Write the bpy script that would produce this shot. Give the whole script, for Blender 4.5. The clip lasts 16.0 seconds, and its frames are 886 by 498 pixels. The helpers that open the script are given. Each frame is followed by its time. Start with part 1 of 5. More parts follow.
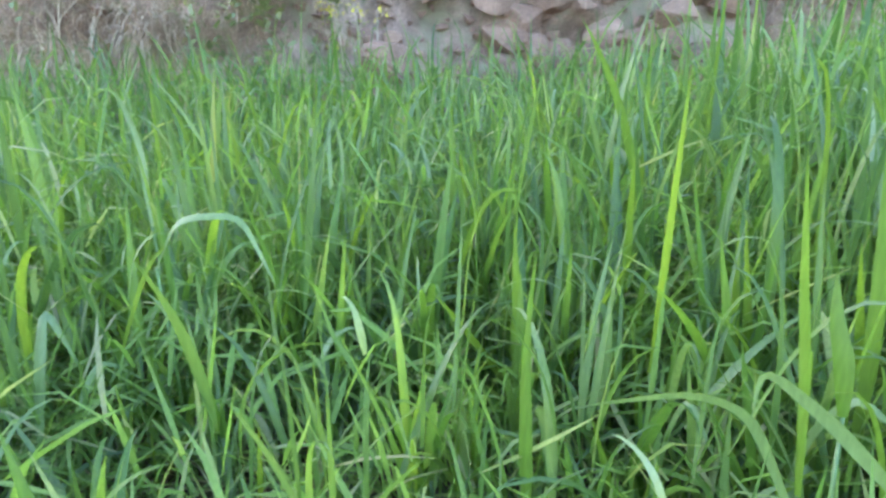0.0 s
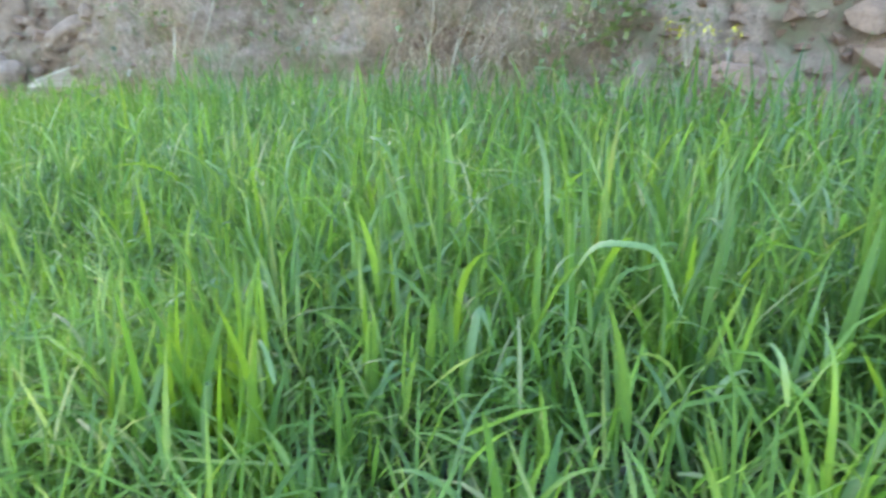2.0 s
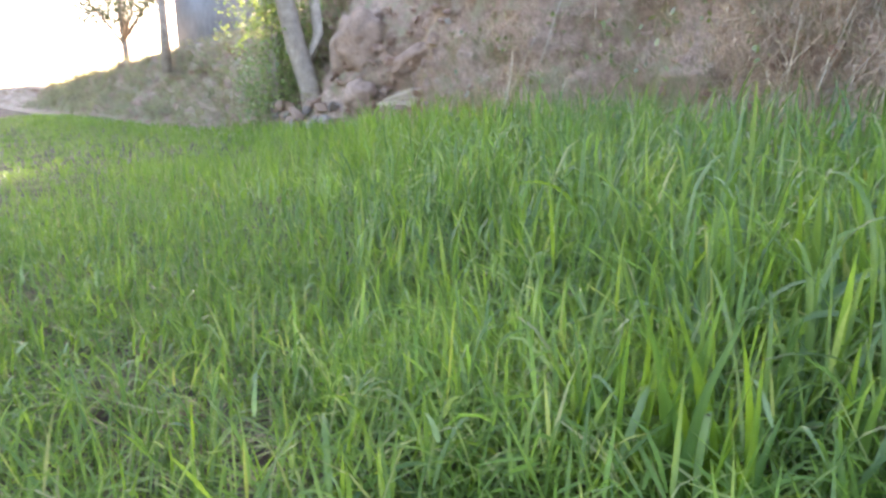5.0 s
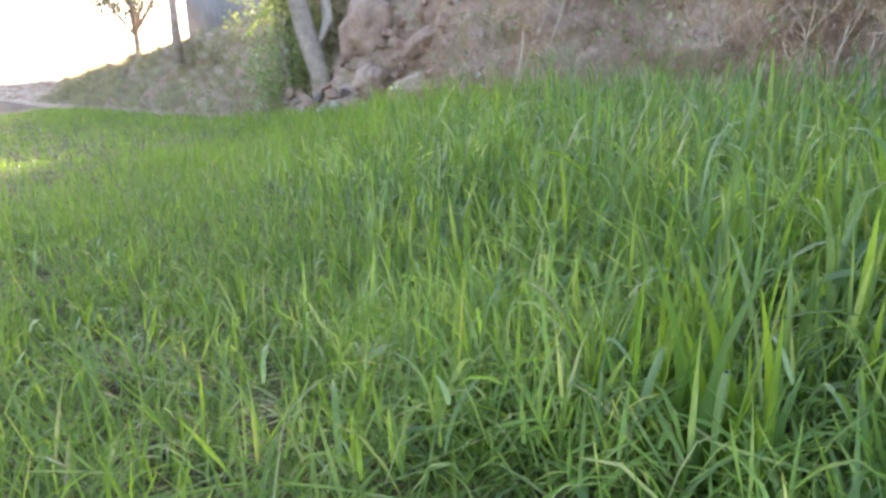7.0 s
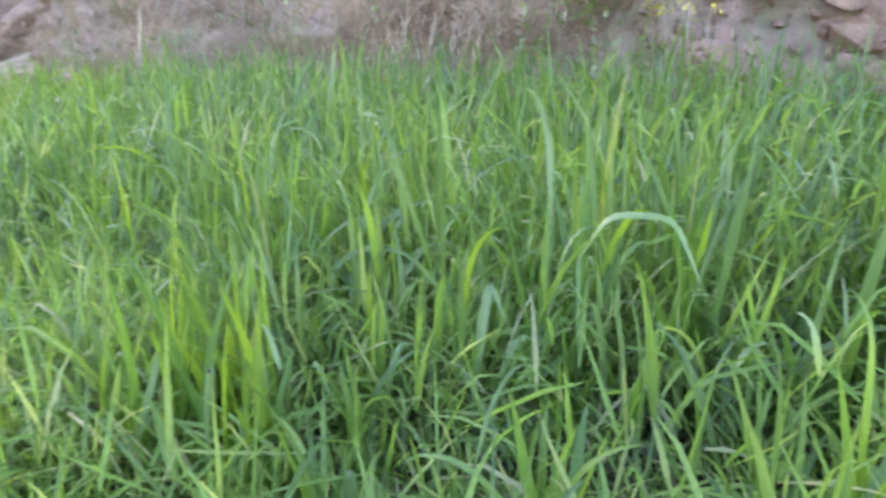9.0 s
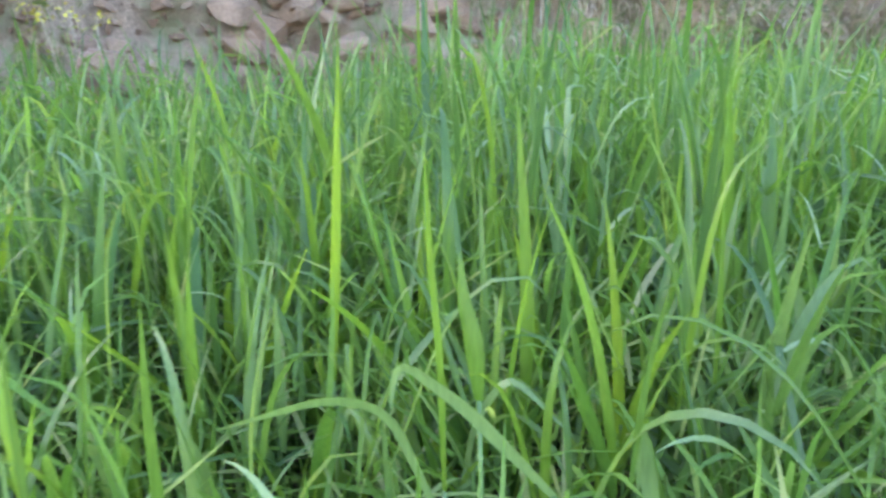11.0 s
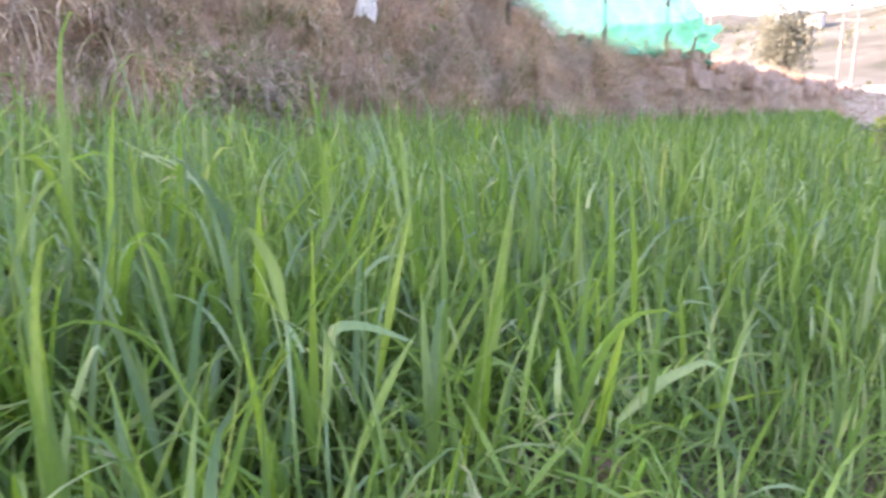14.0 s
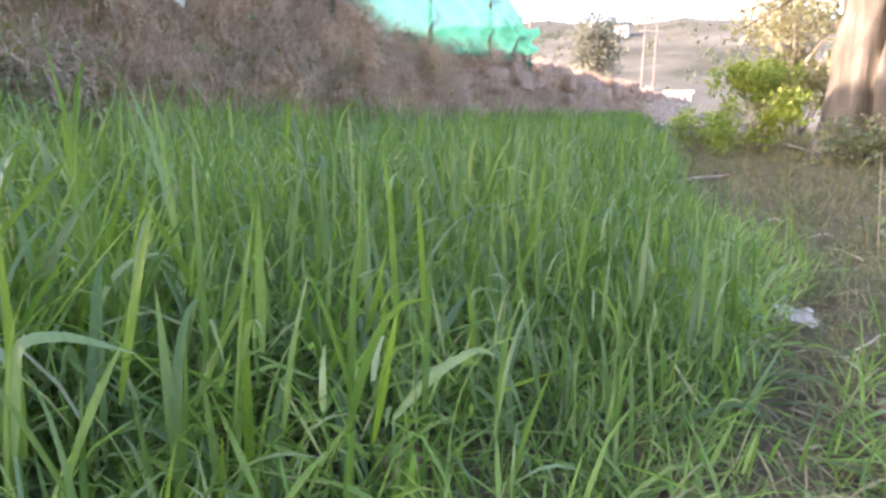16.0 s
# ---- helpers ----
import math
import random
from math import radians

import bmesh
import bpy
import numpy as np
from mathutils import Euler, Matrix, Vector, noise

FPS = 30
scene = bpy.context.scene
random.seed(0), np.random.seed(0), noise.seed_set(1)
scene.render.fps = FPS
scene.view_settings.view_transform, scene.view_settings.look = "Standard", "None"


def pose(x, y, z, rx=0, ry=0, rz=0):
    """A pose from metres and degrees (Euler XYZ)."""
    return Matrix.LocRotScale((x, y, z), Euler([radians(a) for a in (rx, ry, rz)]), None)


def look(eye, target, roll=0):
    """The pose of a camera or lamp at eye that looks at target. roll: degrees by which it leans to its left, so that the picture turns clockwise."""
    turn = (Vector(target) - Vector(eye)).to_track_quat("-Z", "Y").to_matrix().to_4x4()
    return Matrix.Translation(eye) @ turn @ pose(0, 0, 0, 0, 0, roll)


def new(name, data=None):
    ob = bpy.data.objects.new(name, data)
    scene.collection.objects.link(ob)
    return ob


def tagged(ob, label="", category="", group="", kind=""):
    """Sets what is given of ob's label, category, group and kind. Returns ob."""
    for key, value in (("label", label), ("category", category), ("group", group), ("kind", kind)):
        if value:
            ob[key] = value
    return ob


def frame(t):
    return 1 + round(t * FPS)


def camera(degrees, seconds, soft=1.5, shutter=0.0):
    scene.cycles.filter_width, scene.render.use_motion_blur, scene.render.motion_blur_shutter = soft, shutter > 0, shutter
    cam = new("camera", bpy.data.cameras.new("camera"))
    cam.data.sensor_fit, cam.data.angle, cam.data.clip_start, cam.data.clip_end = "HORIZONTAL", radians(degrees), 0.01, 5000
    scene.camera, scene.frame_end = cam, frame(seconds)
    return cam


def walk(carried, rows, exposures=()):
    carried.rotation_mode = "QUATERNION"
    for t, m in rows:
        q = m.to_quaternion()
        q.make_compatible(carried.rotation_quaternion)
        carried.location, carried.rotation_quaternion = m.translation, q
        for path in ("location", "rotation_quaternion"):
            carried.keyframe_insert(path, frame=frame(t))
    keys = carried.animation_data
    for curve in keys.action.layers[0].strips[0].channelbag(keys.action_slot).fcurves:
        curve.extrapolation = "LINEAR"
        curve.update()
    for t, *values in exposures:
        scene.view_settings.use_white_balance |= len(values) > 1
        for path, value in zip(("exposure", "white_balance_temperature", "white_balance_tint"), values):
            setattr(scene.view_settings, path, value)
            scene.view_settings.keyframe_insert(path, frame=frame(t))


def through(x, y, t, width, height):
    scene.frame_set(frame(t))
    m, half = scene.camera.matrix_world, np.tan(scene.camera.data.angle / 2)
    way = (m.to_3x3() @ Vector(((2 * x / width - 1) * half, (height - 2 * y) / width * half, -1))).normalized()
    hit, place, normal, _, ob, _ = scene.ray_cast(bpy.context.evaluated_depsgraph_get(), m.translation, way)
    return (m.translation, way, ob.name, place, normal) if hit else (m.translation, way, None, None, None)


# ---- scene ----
# ---------- camera ----------
cam = camera(68.5, 16.0, soft=2.8, shutter=0.28)
PATH = [
    (0, (0.038, 0.012, 0.626), (-0.011, 1.931, 0.065), -1.4),
    (0.5, (0.005, -0.016, 0.621), (-0.116, 1.893, 0.038), 0.0),
    (1, (-0.035, -0.031, 0.613), (-0.338, 1.858, 0.029), -0.1),
    (1.5, (-0.055, -0.051, 0.678), (-0.661, 1.788, 0.176), 1.2),
    (2, (-0.121, -0.08, 0.669), (-0.986, 1.647, 0.15), -0.3),
    (2.5, (-0.164, -0.1, 0.647), (-1.207, 1.518, 0.105), -1.3),
    (3, (-0.188, -0.113, 0.651), (-1.299, 1.453, 0.089), -2.3),
    (3.5, (-0.242, -0.154, 0.655), (-1.489, 1.317, 0.126), -2.0),
    (4, (-0.301, -0.203, 0.661), (-1.646, 1.179, 0.13), -0.7),
    (4.5, (-0.345, -0.255, 0.682), (-1.78, 1.043, 0.178), 0.4),
    (5, (-0.365, -0.281, 0.685), (-1.869, 0.954, 0.223), -0.0),
    (5.2, (-0.366, -0.288, 0.689), (-1.886, 0.932, 0.242), -0.5),
    (7.3, (-0.368, -0.257, 0.641), (-1.888, 0.938, 0.131), -1.4),
    (7.5, (-0.339, -0.236, 0.646), (-1.767, 1.064, 0.126), -1.1),
    (8, (-0.302, -0.179, 0.644), (-1.559, 1.294, 0.143), -0.7),
    (8.5, (-0.255, -0.135, 0.642), (-1.335, 1.476, 0.155), 0.1),
    (9, (-0.183, -0.071, 0.645), (-0.967, 1.681, 0.085), -0.8),
    (9.2, (-0.167, -0.053, 0.644), (-0.831, 1.75, 0.089), 0.0),
    (11.3, (0.226, 0.073, 0.564), (0.872, 1.892, 0.043), -1.9),
    (11.5, (0.244, 0.082, 0.545), (0.902, 1.895, 0.015), -2.5),
    (12, (0.346, 0.069, 0.478), (1.186, 1.81, -0.036), -3.0),
    (12.5, (0.431, 0.048, 0.472), (1.522, 1.644, -0.04), -3.2),
    (13, (0.56, 0.017, 0.545), (1.797, 1.521, 0.089), -3.2),
    (13.5, (0.686, -0.01, 0.634), (2.065, 1.371, 0.195), -2.4),
    (14, (0.751, -0.035, 0.652), (2.301, 1.16, 0.243), -0.7),
    (14.5, (0.805, -0.08, 0.649), (2.504, 0.892, 0.243), 0.1),
    (15, (0.839, -0.097, 0.645), (2.631, 0.7, 0.254), 0.8),
    (15.5, (0.854, -0.098, 0.639), (2.674, 0.636, 0.251), 0.4),
    (16, (0.849, -0.09, 0.631), (2.642, 0.692, 0.212), 0.2),
]
EXPOSURES = [
    (0.0, 3.65, 6280, 20), (0.5, 3.66, 6180, 19), (1.0, 3.66, 6150, 32), (1.5, 3.59, 6300, 22), (2.0, 3.57, 6500, 12),
    (2.5, 3.58, 6320, 23), (3.0, 3.62, 6400, 28), (4.0, 3.49, 6650, 35), (5.2, 3.20, 7000, 29), (7.5, 3.15, 7000, 30),
    (8.0, 3.41, 6860, 32), (9.2, 3.59, 6560, 32), (11.3, 3.65, 6500, 18), (12.0, 3.66, 6360, 24), (12.5, 3.75, 6200, 33),
    (13.0, 3.75, 6850, 65), (14.0, 3.46, 7000, 43), (15.0, 3.09, 6980, 36), (16.0, 3.06, 6880, 37),
]
walk(cam, [(t, look(eye, target, roll)) for t, eye, target, roll in PATH], EXPOSURES)

# ---------- light ----------
SUN_AZ, SUN_EL = radians(48.0), radians(14.0)   # to the sun: turn from +y towards -x, height
to_sun = Vector((-math.sin(SUN_AZ) * math.cos(SUN_EL), math.cos(SUN_AZ) * math.cos(SUN_EL), math.sin(SUN_EL)))
world = bpy.data.worlds.new("sky")
scene.world = world
world.use_nodes = True
wn, wl = world.node_tree.nodes, world.node_tree.links
sky = wn.new("ShaderNodeTexSky")
sky.sky_type = "NISHITA"
sky.sun_disc = False
sky.sun_elevation, sky.sun_rotation = SUN_EL, math.atan2(to_sun.x, to_sun.y)
sky.air_density, sky.dust_density, sky.ozone_density = 1.0, 2.0, 2.0
wn["Background"].inputs["Strength"].default_value = 0.15
wl.new(sky.outputs["Color"], wn["Background"].inputs["Color"])
sun = new("sun", bpy.data.lights.new("sun", "SUN"))
sun.data.energy, sun.data.angle, sun.data.color = 2.6, radians(0.6), (1.0, 0.93, 0.81)
sun.matrix_world = look(to_sun * 50, (0, 0, 0))


# ---------- materials ----------
def material(name):
    m = bpy.data.materials.new(name)
    m.use_nodes = True
    return m, m.node_tree.nodes, m.node_tree.links, m.node_tree.nodes["Principled BSDF"]


def ramp(nodes, links, fac, *stops):
    r = nodes.new("ShaderNodeValToRGB")
    while len(r.color_ramp.elements) < len(stops):
        r.color_ramp.elements.new(0.5)
    for e, (p, c) in zip(r.color_ramp.elements, stops):
        e.position, e.color = p, (*c, 1)
    links.new(fac, r.inputs["Fac"])
    return r.outputs["Color"]


def mix(nodes, links, a, b, fac, blend="MIX"):
    m = nodes.new("ShaderNodeMix")
    m.data_type, m.blend_type = "RGBA", blend
    for socket, v in ((m.inputs[6], a), (m.inputs[7], b), (m.inputs[0], fac)):
        if hasattr(v, "links"):
            links.new(v, socket)
        elif isinstance(v, (int, float)):
            socket.default_value = v
        else:
            socket.default_value = (*v, 1)
    return m.outputs[2]


def noise_tex(nodes, links, scale, detail=4, rough=0.6, stretch=(1, 1, 1)):
    g, mp, n = nodes.new("ShaderNodeNewGeometry"), nodes.new("ShaderNodeMapping"), nodes.new("ShaderNodeTexNoise")
    mp.inputs["Scale"].default_value = stretch
    n.inputs["Scale"].default_value, n.inputs["Detail"].default_value, n.inputs["Roughness"].default_value = scale, detail, rough
    links.new(g.outputs["Position"], mp.inputs["Vector"])
    links.new(mp.outputs["Vector"], n.inputs["Vector"])
    return n.outputs["Fac"]


def bump(nodes, links, bsdf, height, strength=0.5, distance=0.02):
    b = nodes.new("ShaderNodeBump")
    b.inputs["Strength"].default_value, b.inputs["Distance"].default_value = strength, distance
    links.new(height, b.inputs["Height"])
    links.new(b.outputs["Normal"], bsdf.inputs["Normal"])


def leaf_material(name, colours, glow, through=0.4, rough=0.38, single=False, spots=0.0, sheen=0.9):
    """Thin leaf: glossy outside, light comes through. Each leaf takes its own shade from colours."""
    m, n, l, p = material(name)
    if single:
        rnd = n.new("ShaderNodeObjectInfo").outputs["Random"]
    else:
        rnd = n.new("ShaderNodeNewGeometry").outputs["Random Per Island"]
    col = ramp(n, l, rnd, *colours)
    big = noise_tex(n, l, 2.2, 2)
    shade = ramp(n, l, big, (0.3, (0.75, 0.8, 0.85)), (0.7, (1.2, 1.15, 1.0)))
    col = mix(n, l, col, shade, 1.0, "MULTIPLY")
    fine = noise_tex(n, l, 260, 2, 0.5, (1, 1, 0.12))
    col = mix(n, l, col, ramp(n, l, fine, (0.3, (0.85, 0.88, 0.85)), (0.7, (1.1, 1.1, 1.1))), 1.0, "MULTIPLY")
    l.new(col, p.inputs["Base Color"])
    p.inputs["Roughness"].default_value = rough
    p.inputs["Specular IOR Level"].default_value = sheen
    t, mx = n.new("ShaderNodeBsdfTranslucent"), n.new("ShaderNodeMixShader")
    l.new(mix(n, l, col, glow, 1.0, "MULTIPLY"), t.inputs["Color"])
    mx.inputs[0].default_value = through
    out = n["Material Output"]
    l.new(p.outputs[0], mx.inputs[1])
    l.new(t.outputs[0], mx.inputs[2])
    l.new(mx.outputs[0], out.inputs["Surface"])
    return m


WHEAT = ((0.0, (0.072, 0.145, 0.05)), (0.3, (0.095, 0.18, 0.055)), (0.6, (0.12, 0.212, 0.058)), (0.72, (0.16, 0.25, 0.10)), (0.84, (0.18, 0.275, 0.115)), (0.88, (0.14, 0.24, 0.048)), (0.985, (0.175, 0.275, 0.045)), (1.0, (0.27, 0.3, 0.12)))
NEAR = ((0.0, (0.085, 0.175, 0.05)), (0.3, (0.11, 0.215, 0.054)), (0.6, (0.14, 0.25, 0.056)), (0.84, (0.195, 0.31, 0.1)), (0.88, (0.165, 0.27, 0.055)), (1.0, (0.205, 0.31, 0.05)))
# near young leaves' tone, raised a little for the far field's haze
YOUNG_HAZED = ((0.0, (0.103, 0.182, 0.048)), (0.55, (0.148, 0.242, 0.057)), (0.8, (0.17, 0.262, 0.07)), (0.9, (0.21, 0.29, 0.115)), (1.0, (0.26, 0.27, 0.13)))
PALE = ((0.0, (0.15, 0.24, 0.085)), (1.0, (0.205, 0.305, 0.125)))
# wheat tones yellowed as if light came through the blade
LIT = ((0.0, (0.12, 0.22, 0.042)), (1.0, (0.165, 0.275, 0.048)))
LOW = ((0.0, (0.145, 0.25, 0.062)), (0.45, (0.195, 0.32, 0.08)), (0.75, (0.245, 0.365, 0.105)), (0.9, (0.33, 0.375, 0.16)), (1.0, (0.41, 0.39, 0.23)))
# pale leaf tone that imitates sky glints on bent tips
M_GLINT_TIP = leaf_material("glint_bent_leaf", ((0.0, (0.16, 0.25, 0.08)), (0.7, (0.23, 0.325, 0.125)), (1.0, (0.30, 0.375, 0.18))), (1.4, 1.4, 0.75), 0.38, 0.36, sheen=0.75)
M_WHEAT = leaf_material("wheat_leaf", WHEAT, (1.6, 1.55, 0.6), 0.5, sheen=0.6)
M_LOW = leaf_material("low_wheat_leaf", LOW, (1.3, 1.45, 0.75), 0.5, sheen=0.3)
M_YOUNG_HAZED = leaf_material("young_hazed_wheat_leaf", YOUNG_HAZED, (1.55, 1.6, 0.6), 0.5, sheen=0.4)
M_WHEAT_ONE = leaf_material("wheat_leaf_near", NEAR, (1.6, 1.6, 0.55), 0.5, single=True, sheen=0.5)
M_WHEAT_PALE = leaf_material("wheat_leaf_waxy", PALE, (1.4, 1.4, 0.8), 0.35, 0.36, single=True, sheen=0.7)
M_WHEAT_LIT = leaf_material("wheat_leaf_lit_through", LIT, (1.7, 1.6, 0.5), 0.55, 0.4, single=True, sheen=0.6)
M_STEM = leaf_material("wheat_stem", ((0.0, (0.08, 0.18, 0.05)), (1.0, (0.14, 0.26, 0.07))), (1.4, 1.3, 0.7), 0.2, single=True)
M_DRY = leaf_material("dry_grass", ((0.0, (0.36, 0.26, 0.19)), (0.25, (0.50, 0.37, 0.285)), (0.6, (0.66, 0.5, 0.395)), (0.92, (0.78, 0.64, 0.52)), (1.0, (0.38, 0.37, 0.2))), (1.1, 1.0, 0.85), 0.35, 0.7, sheen=0.15)
M_THATCH = leaf_material("pale_straw", ((0.0, (0.5, 0.36, 0.27)), (1.0, (0.76, 0.62, 0.49))), (1.1, 1.0, 0.85), 0.35, 0.7, sheen=0.15)
M_VERGE = leaf_material("verge_grass", ((0.0, (0.16, 0.13, 0.07)), (0.4, (0.26, 0.22, 0.12)), (0.6, (0.40, 0.345, 0.21)), (0.72, (0.21, 0.25, 0.09)), (1.0, (0.17, 0.23, 0.08))), (1.1, 1.05, 0.8), 0.3, 0.7, sheen=0.15)
M_STRAW = leaf_material("straw", ((0.0, (0.38, 0.27, 0.18)), (1.0, (0.66, 0.54, 0.38))), (1.1, 1.0, 0.8), 0.1, 0.6, single=True)
M_WEED = leaf_material("weed_leaf", ((0.0, (0.15, 0.18, 0.085)), (0.7, (0.22, 0.26, 0.12)), (1.0, (0.36, 0.37, 0.19))), (1.6, 1.5, 0.6), 0.35, 0.5)
M_SHRUB = leaf_material("shrub_leaf", ((0.0, (0.16, 0.26, 0.04)), (0.6, (0.30, 0.37, 0.08)), (1.0, (0.48, 0.48, 0.14))), (1.5, 1.4, 0.5), 0.45, 0.5)
M_TREE_LEAF = leaf_material("tree_leaf", ((0.0, (0.075, 0.09, 0.06)), (0.7, (0.12, 0.14, 0.085)), (1.0, (0.17, 0.18, 0.11))), (1.4, 1.3, 0.7), 0.3, 0.55)
# paler, greyer copy of the tree leaf that imitates distance haze
M_HAZED_LEAF = leaf_material("hazed_tree_leaf", ((0.0, (0.12, 0.135, 0.115)), (1.0, (0.2, 0.22, 0.18))), (1.2, 1.2, 0.9), 0.3, 0.6)
# olive and straw tones made paler to imitate haze on the left bank
M_HAZED_GRASS = leaf_material("hazed_bank_grass", ((0.0, (0.3, 0.27, 0.17)), (0.5, (0.44, 0.41, 0.27)), (1.0, (0.36, 0.4, 0.22))), (1.1, 1.05, 0.8), 0.35, 0.7, sheen=0.15)
# leaf tones lightened to stand in for haze over the left bush
M_BUSH = leaf_material("bush_leaf", ((0.0, (0.16, 0.235, 0.10)), (0.7, (0.25, 0.335, 0.145)), (1.0, (0.34, 0.40, 0.2))), (1.5, 1.4, 0.7), 0.4, 0.5)
M_PALE_LEAF = leaf_material("pale_tree_leaf", ((0.0, (0.2, 0.2, 0.1)), (1.0, (0.42, 0.38, 0.2))), (1.3, 1.2, 0.8), 0.4, 0.6)


def earth_material(name, dark, mid, light, grass=None, scale=1.0, strength=0.8):
    m, n, l, p = material(name)
    a, b, c = noise_tex(n, l, 0.9 * scale, 5), noise_tex(n, l, 9 * scale, 6, 0.7), noise_tex(n, l, 70 * scale, 4, 0.7)
    col = ramp(n, l, a, (0.3, dark), (0.5, mid), (0.72, light))
    col = mix(n, l, col, ramp(n, l, b, (0.3, (0.55, 0.52, 0.5)), (0.7, (1.3, 1.28, 1.25))), 1.0, "MULTIPLY")
    col = mix(n, l, col, ramp(n, l, c, (0.35, (0.7, 0.7, 0.7)), (0.65, (1.2, 1.2, 1.2))), 1.0, "MULTIPLY")
    if grass:
        f = ramp(n, l, noise_tex(n, l, 2.3 * scale, 6, 0.7), (0.48, (0, 0, 0)), (0.62, (1, 1, 1)))
        col = mix(n, l, col, grass, f)
    l.new(col, p.inputs["Base Color"])
    p.inputs["Roughness"].default_value = 0.95
    p.inputs["Specular IOR Level"].default_value = 0.15
    s = n.new("ShaderNodeMath")
    s.operation = "ADD"
    l.new(b, s.inputs[0]), l.new(c, s.inputs[1])
    bump(n, l, p, s.outputs[0], strength, 0.03)
    return m


def with_dry_hills(m):
    """Far off the fields are dry and pale."""
    n, l, p = m.node_tree.nodes, m.node_tree.links, m.node_tree.nodes["Principled BSDF"]
    old = p.inputs["Base Color"].links[0].from_socket
    g, sp = n.new("ShaderNodeNewGeometry"), n.new("ShaderNodeSeparateXYZ")
    l.new(g.outputs["Position"], sp.inputs[0])
    mr = n.new("ShaderNodeMapRange")
    mr.inputs["From Min"].default_value, mr.inputs["From Max"].default_value = 25, 70
    l.new(sp.outputs["X"], mr.inputs["Value"])
    far = ramp(n, l, noise_tex(n, l, 0.035, 5, 0.65), (0.35, (0.06, 0.064, 0.042)), (0.5, (0.105, 0.104, 0.078)), (0.65, (0.15, 0.145, 0.115)))
    stubble = n.new("ShaderNodeMapRange")
    stubble.inputs["From Min"].default_value, stubble.inputs["From Max"].default_value = 0.3, -0.8
    l.new(sp.outputs["Y"], stubble.inputs["Value"])
    pale = ramp(n, l, noise_tex(n, l, 3.0, 6, 0.7), (0.3, (0.10, 0.082, 0.05)), (0.5, (0.165, 0.135, 0.082)), (0.7, (0.25, 0.21, 0.13)))
    old = mix(n, l, old, pale, stubble.outputs[0])
    l.new(mix(n, l, old, far, mr.outputs[0]), p.inputs["Base Color"])
    return m


M_SOIL = earth_material("soil", (0.07, 0.055, 0.042), (0.12, 0.095, 0.07), (0.22, 0.17, 0.12), grass=(0.22, 0.19, 0.11))
with_dry_hills(M_SOIL)
M_BANK = earth_material("bank_earth", (0.33, 0.215, 0.15), (0.53, 0.37, 0.275), (0.65, 0.49, 0.38), grass=(0.42, 0.365, 0.225), scale=1.3, strength=1.0)


def stone_material(name, dark, light):
    m, n, l, p = material(name)
    rnd = n.new("ShaderNodeObjectInfo").outputs["Random"]
    col = ramp(n, l, rnd, (0.0, dark), (1.0, light))
    col = mix(n, l, col, ramp(n, l, noise_tex(n, l, 7, 6, 0.7), (0.3, (0.6, 0.58, 0.56)), (0.7, (1.25, 1.22, 1.2))), 1.0, "MULTIPLY")
    fine = noise_tex(n, l, 60, 5, 0.7)
    col = mix(n, l, col, ramp(n, l, fine, (0.35, (0.8, 0.8, 0.8)), (0.65, (1.15, 1.15, 1.15))), 1.0, "MULTIPLY")
    l.new(col, p.inputs["Base Color"])
    p.inputs["Roughness"].default_value = 0.9
    bump(n, l, p, fine, 0.6, 0.01)
    return m


M_STONE = stone_material("stone", (0.27, 0.165, 0.11), (0.36, 0.235, 0.165))
M_STONE_GREY = stone_material("grey_stone", (0.23, 0.19, 0.15), (0.36, 0.305, 0.25))
M_MUD_ROCK = stone_material("muddy_rock", (0.31, 0.205, 0.14), (0.40, 0.28, 0.2))
M_BAG = stone_material("wall_stone", (0.28, 0.17, 0.12), (0.39, 0.255, 0.185))


def bark_material(name, dark, light):
    """Pale bark, furrowed along the trunk."""
    m, n, l, p = material(name)
    furrow = noise_tex(n, l, 9, 6, 0.65, (1, 1, 0.16))
    col = ramp(n, l, furrow, (0.32, [c * 0.55 for c in dark]), (0.5, dark), (0.7, light))
    col = mix(n, l, col, ramp(n, l, noise_tex(n, l, 2.2, 4, 0.6), (0.3, (0.75, 0.74, 0.72)), (0.7, (1.15, 1.15, 1.12))), 1.0, "MULTIPLY")
    l.new(col, p.inputs["Base Color"])
    p.inputs["Roughness"].default_value = 0.92
    bump(n, l, p, furrow, 0.9, 0.05)
    return m


M_BARK = bark_material("bark", (0.135, 0.113, 0.08), (0.22, 0.188, 0.135))
M_BARK_GREY = stone_material("grey_bark", (0.34, 0.28, 0.21), (0.42, 0.35, 0.27))


def plain(name, colour, rough=0.6, scale=14, depth=0.25, **more):
    m, n, l, p = material(name)
    f = noise_tex(n, l, scale, 5, 0.65)
    l.new(mix(n, l, colour, ramp(n, l, f, (0.3, (1 - depth,) * 3), (0.7, (1 + depth,) * 3)), 1.0, "MULTIPLY"), p.inputs["Base Color"])
    p.inputs["Roughness"].default_value = rough
    for k, v in more.items():
        p.inputs[k].default_value = v
    bump(n, l, p, f, 0.2, 0.01)
    return m


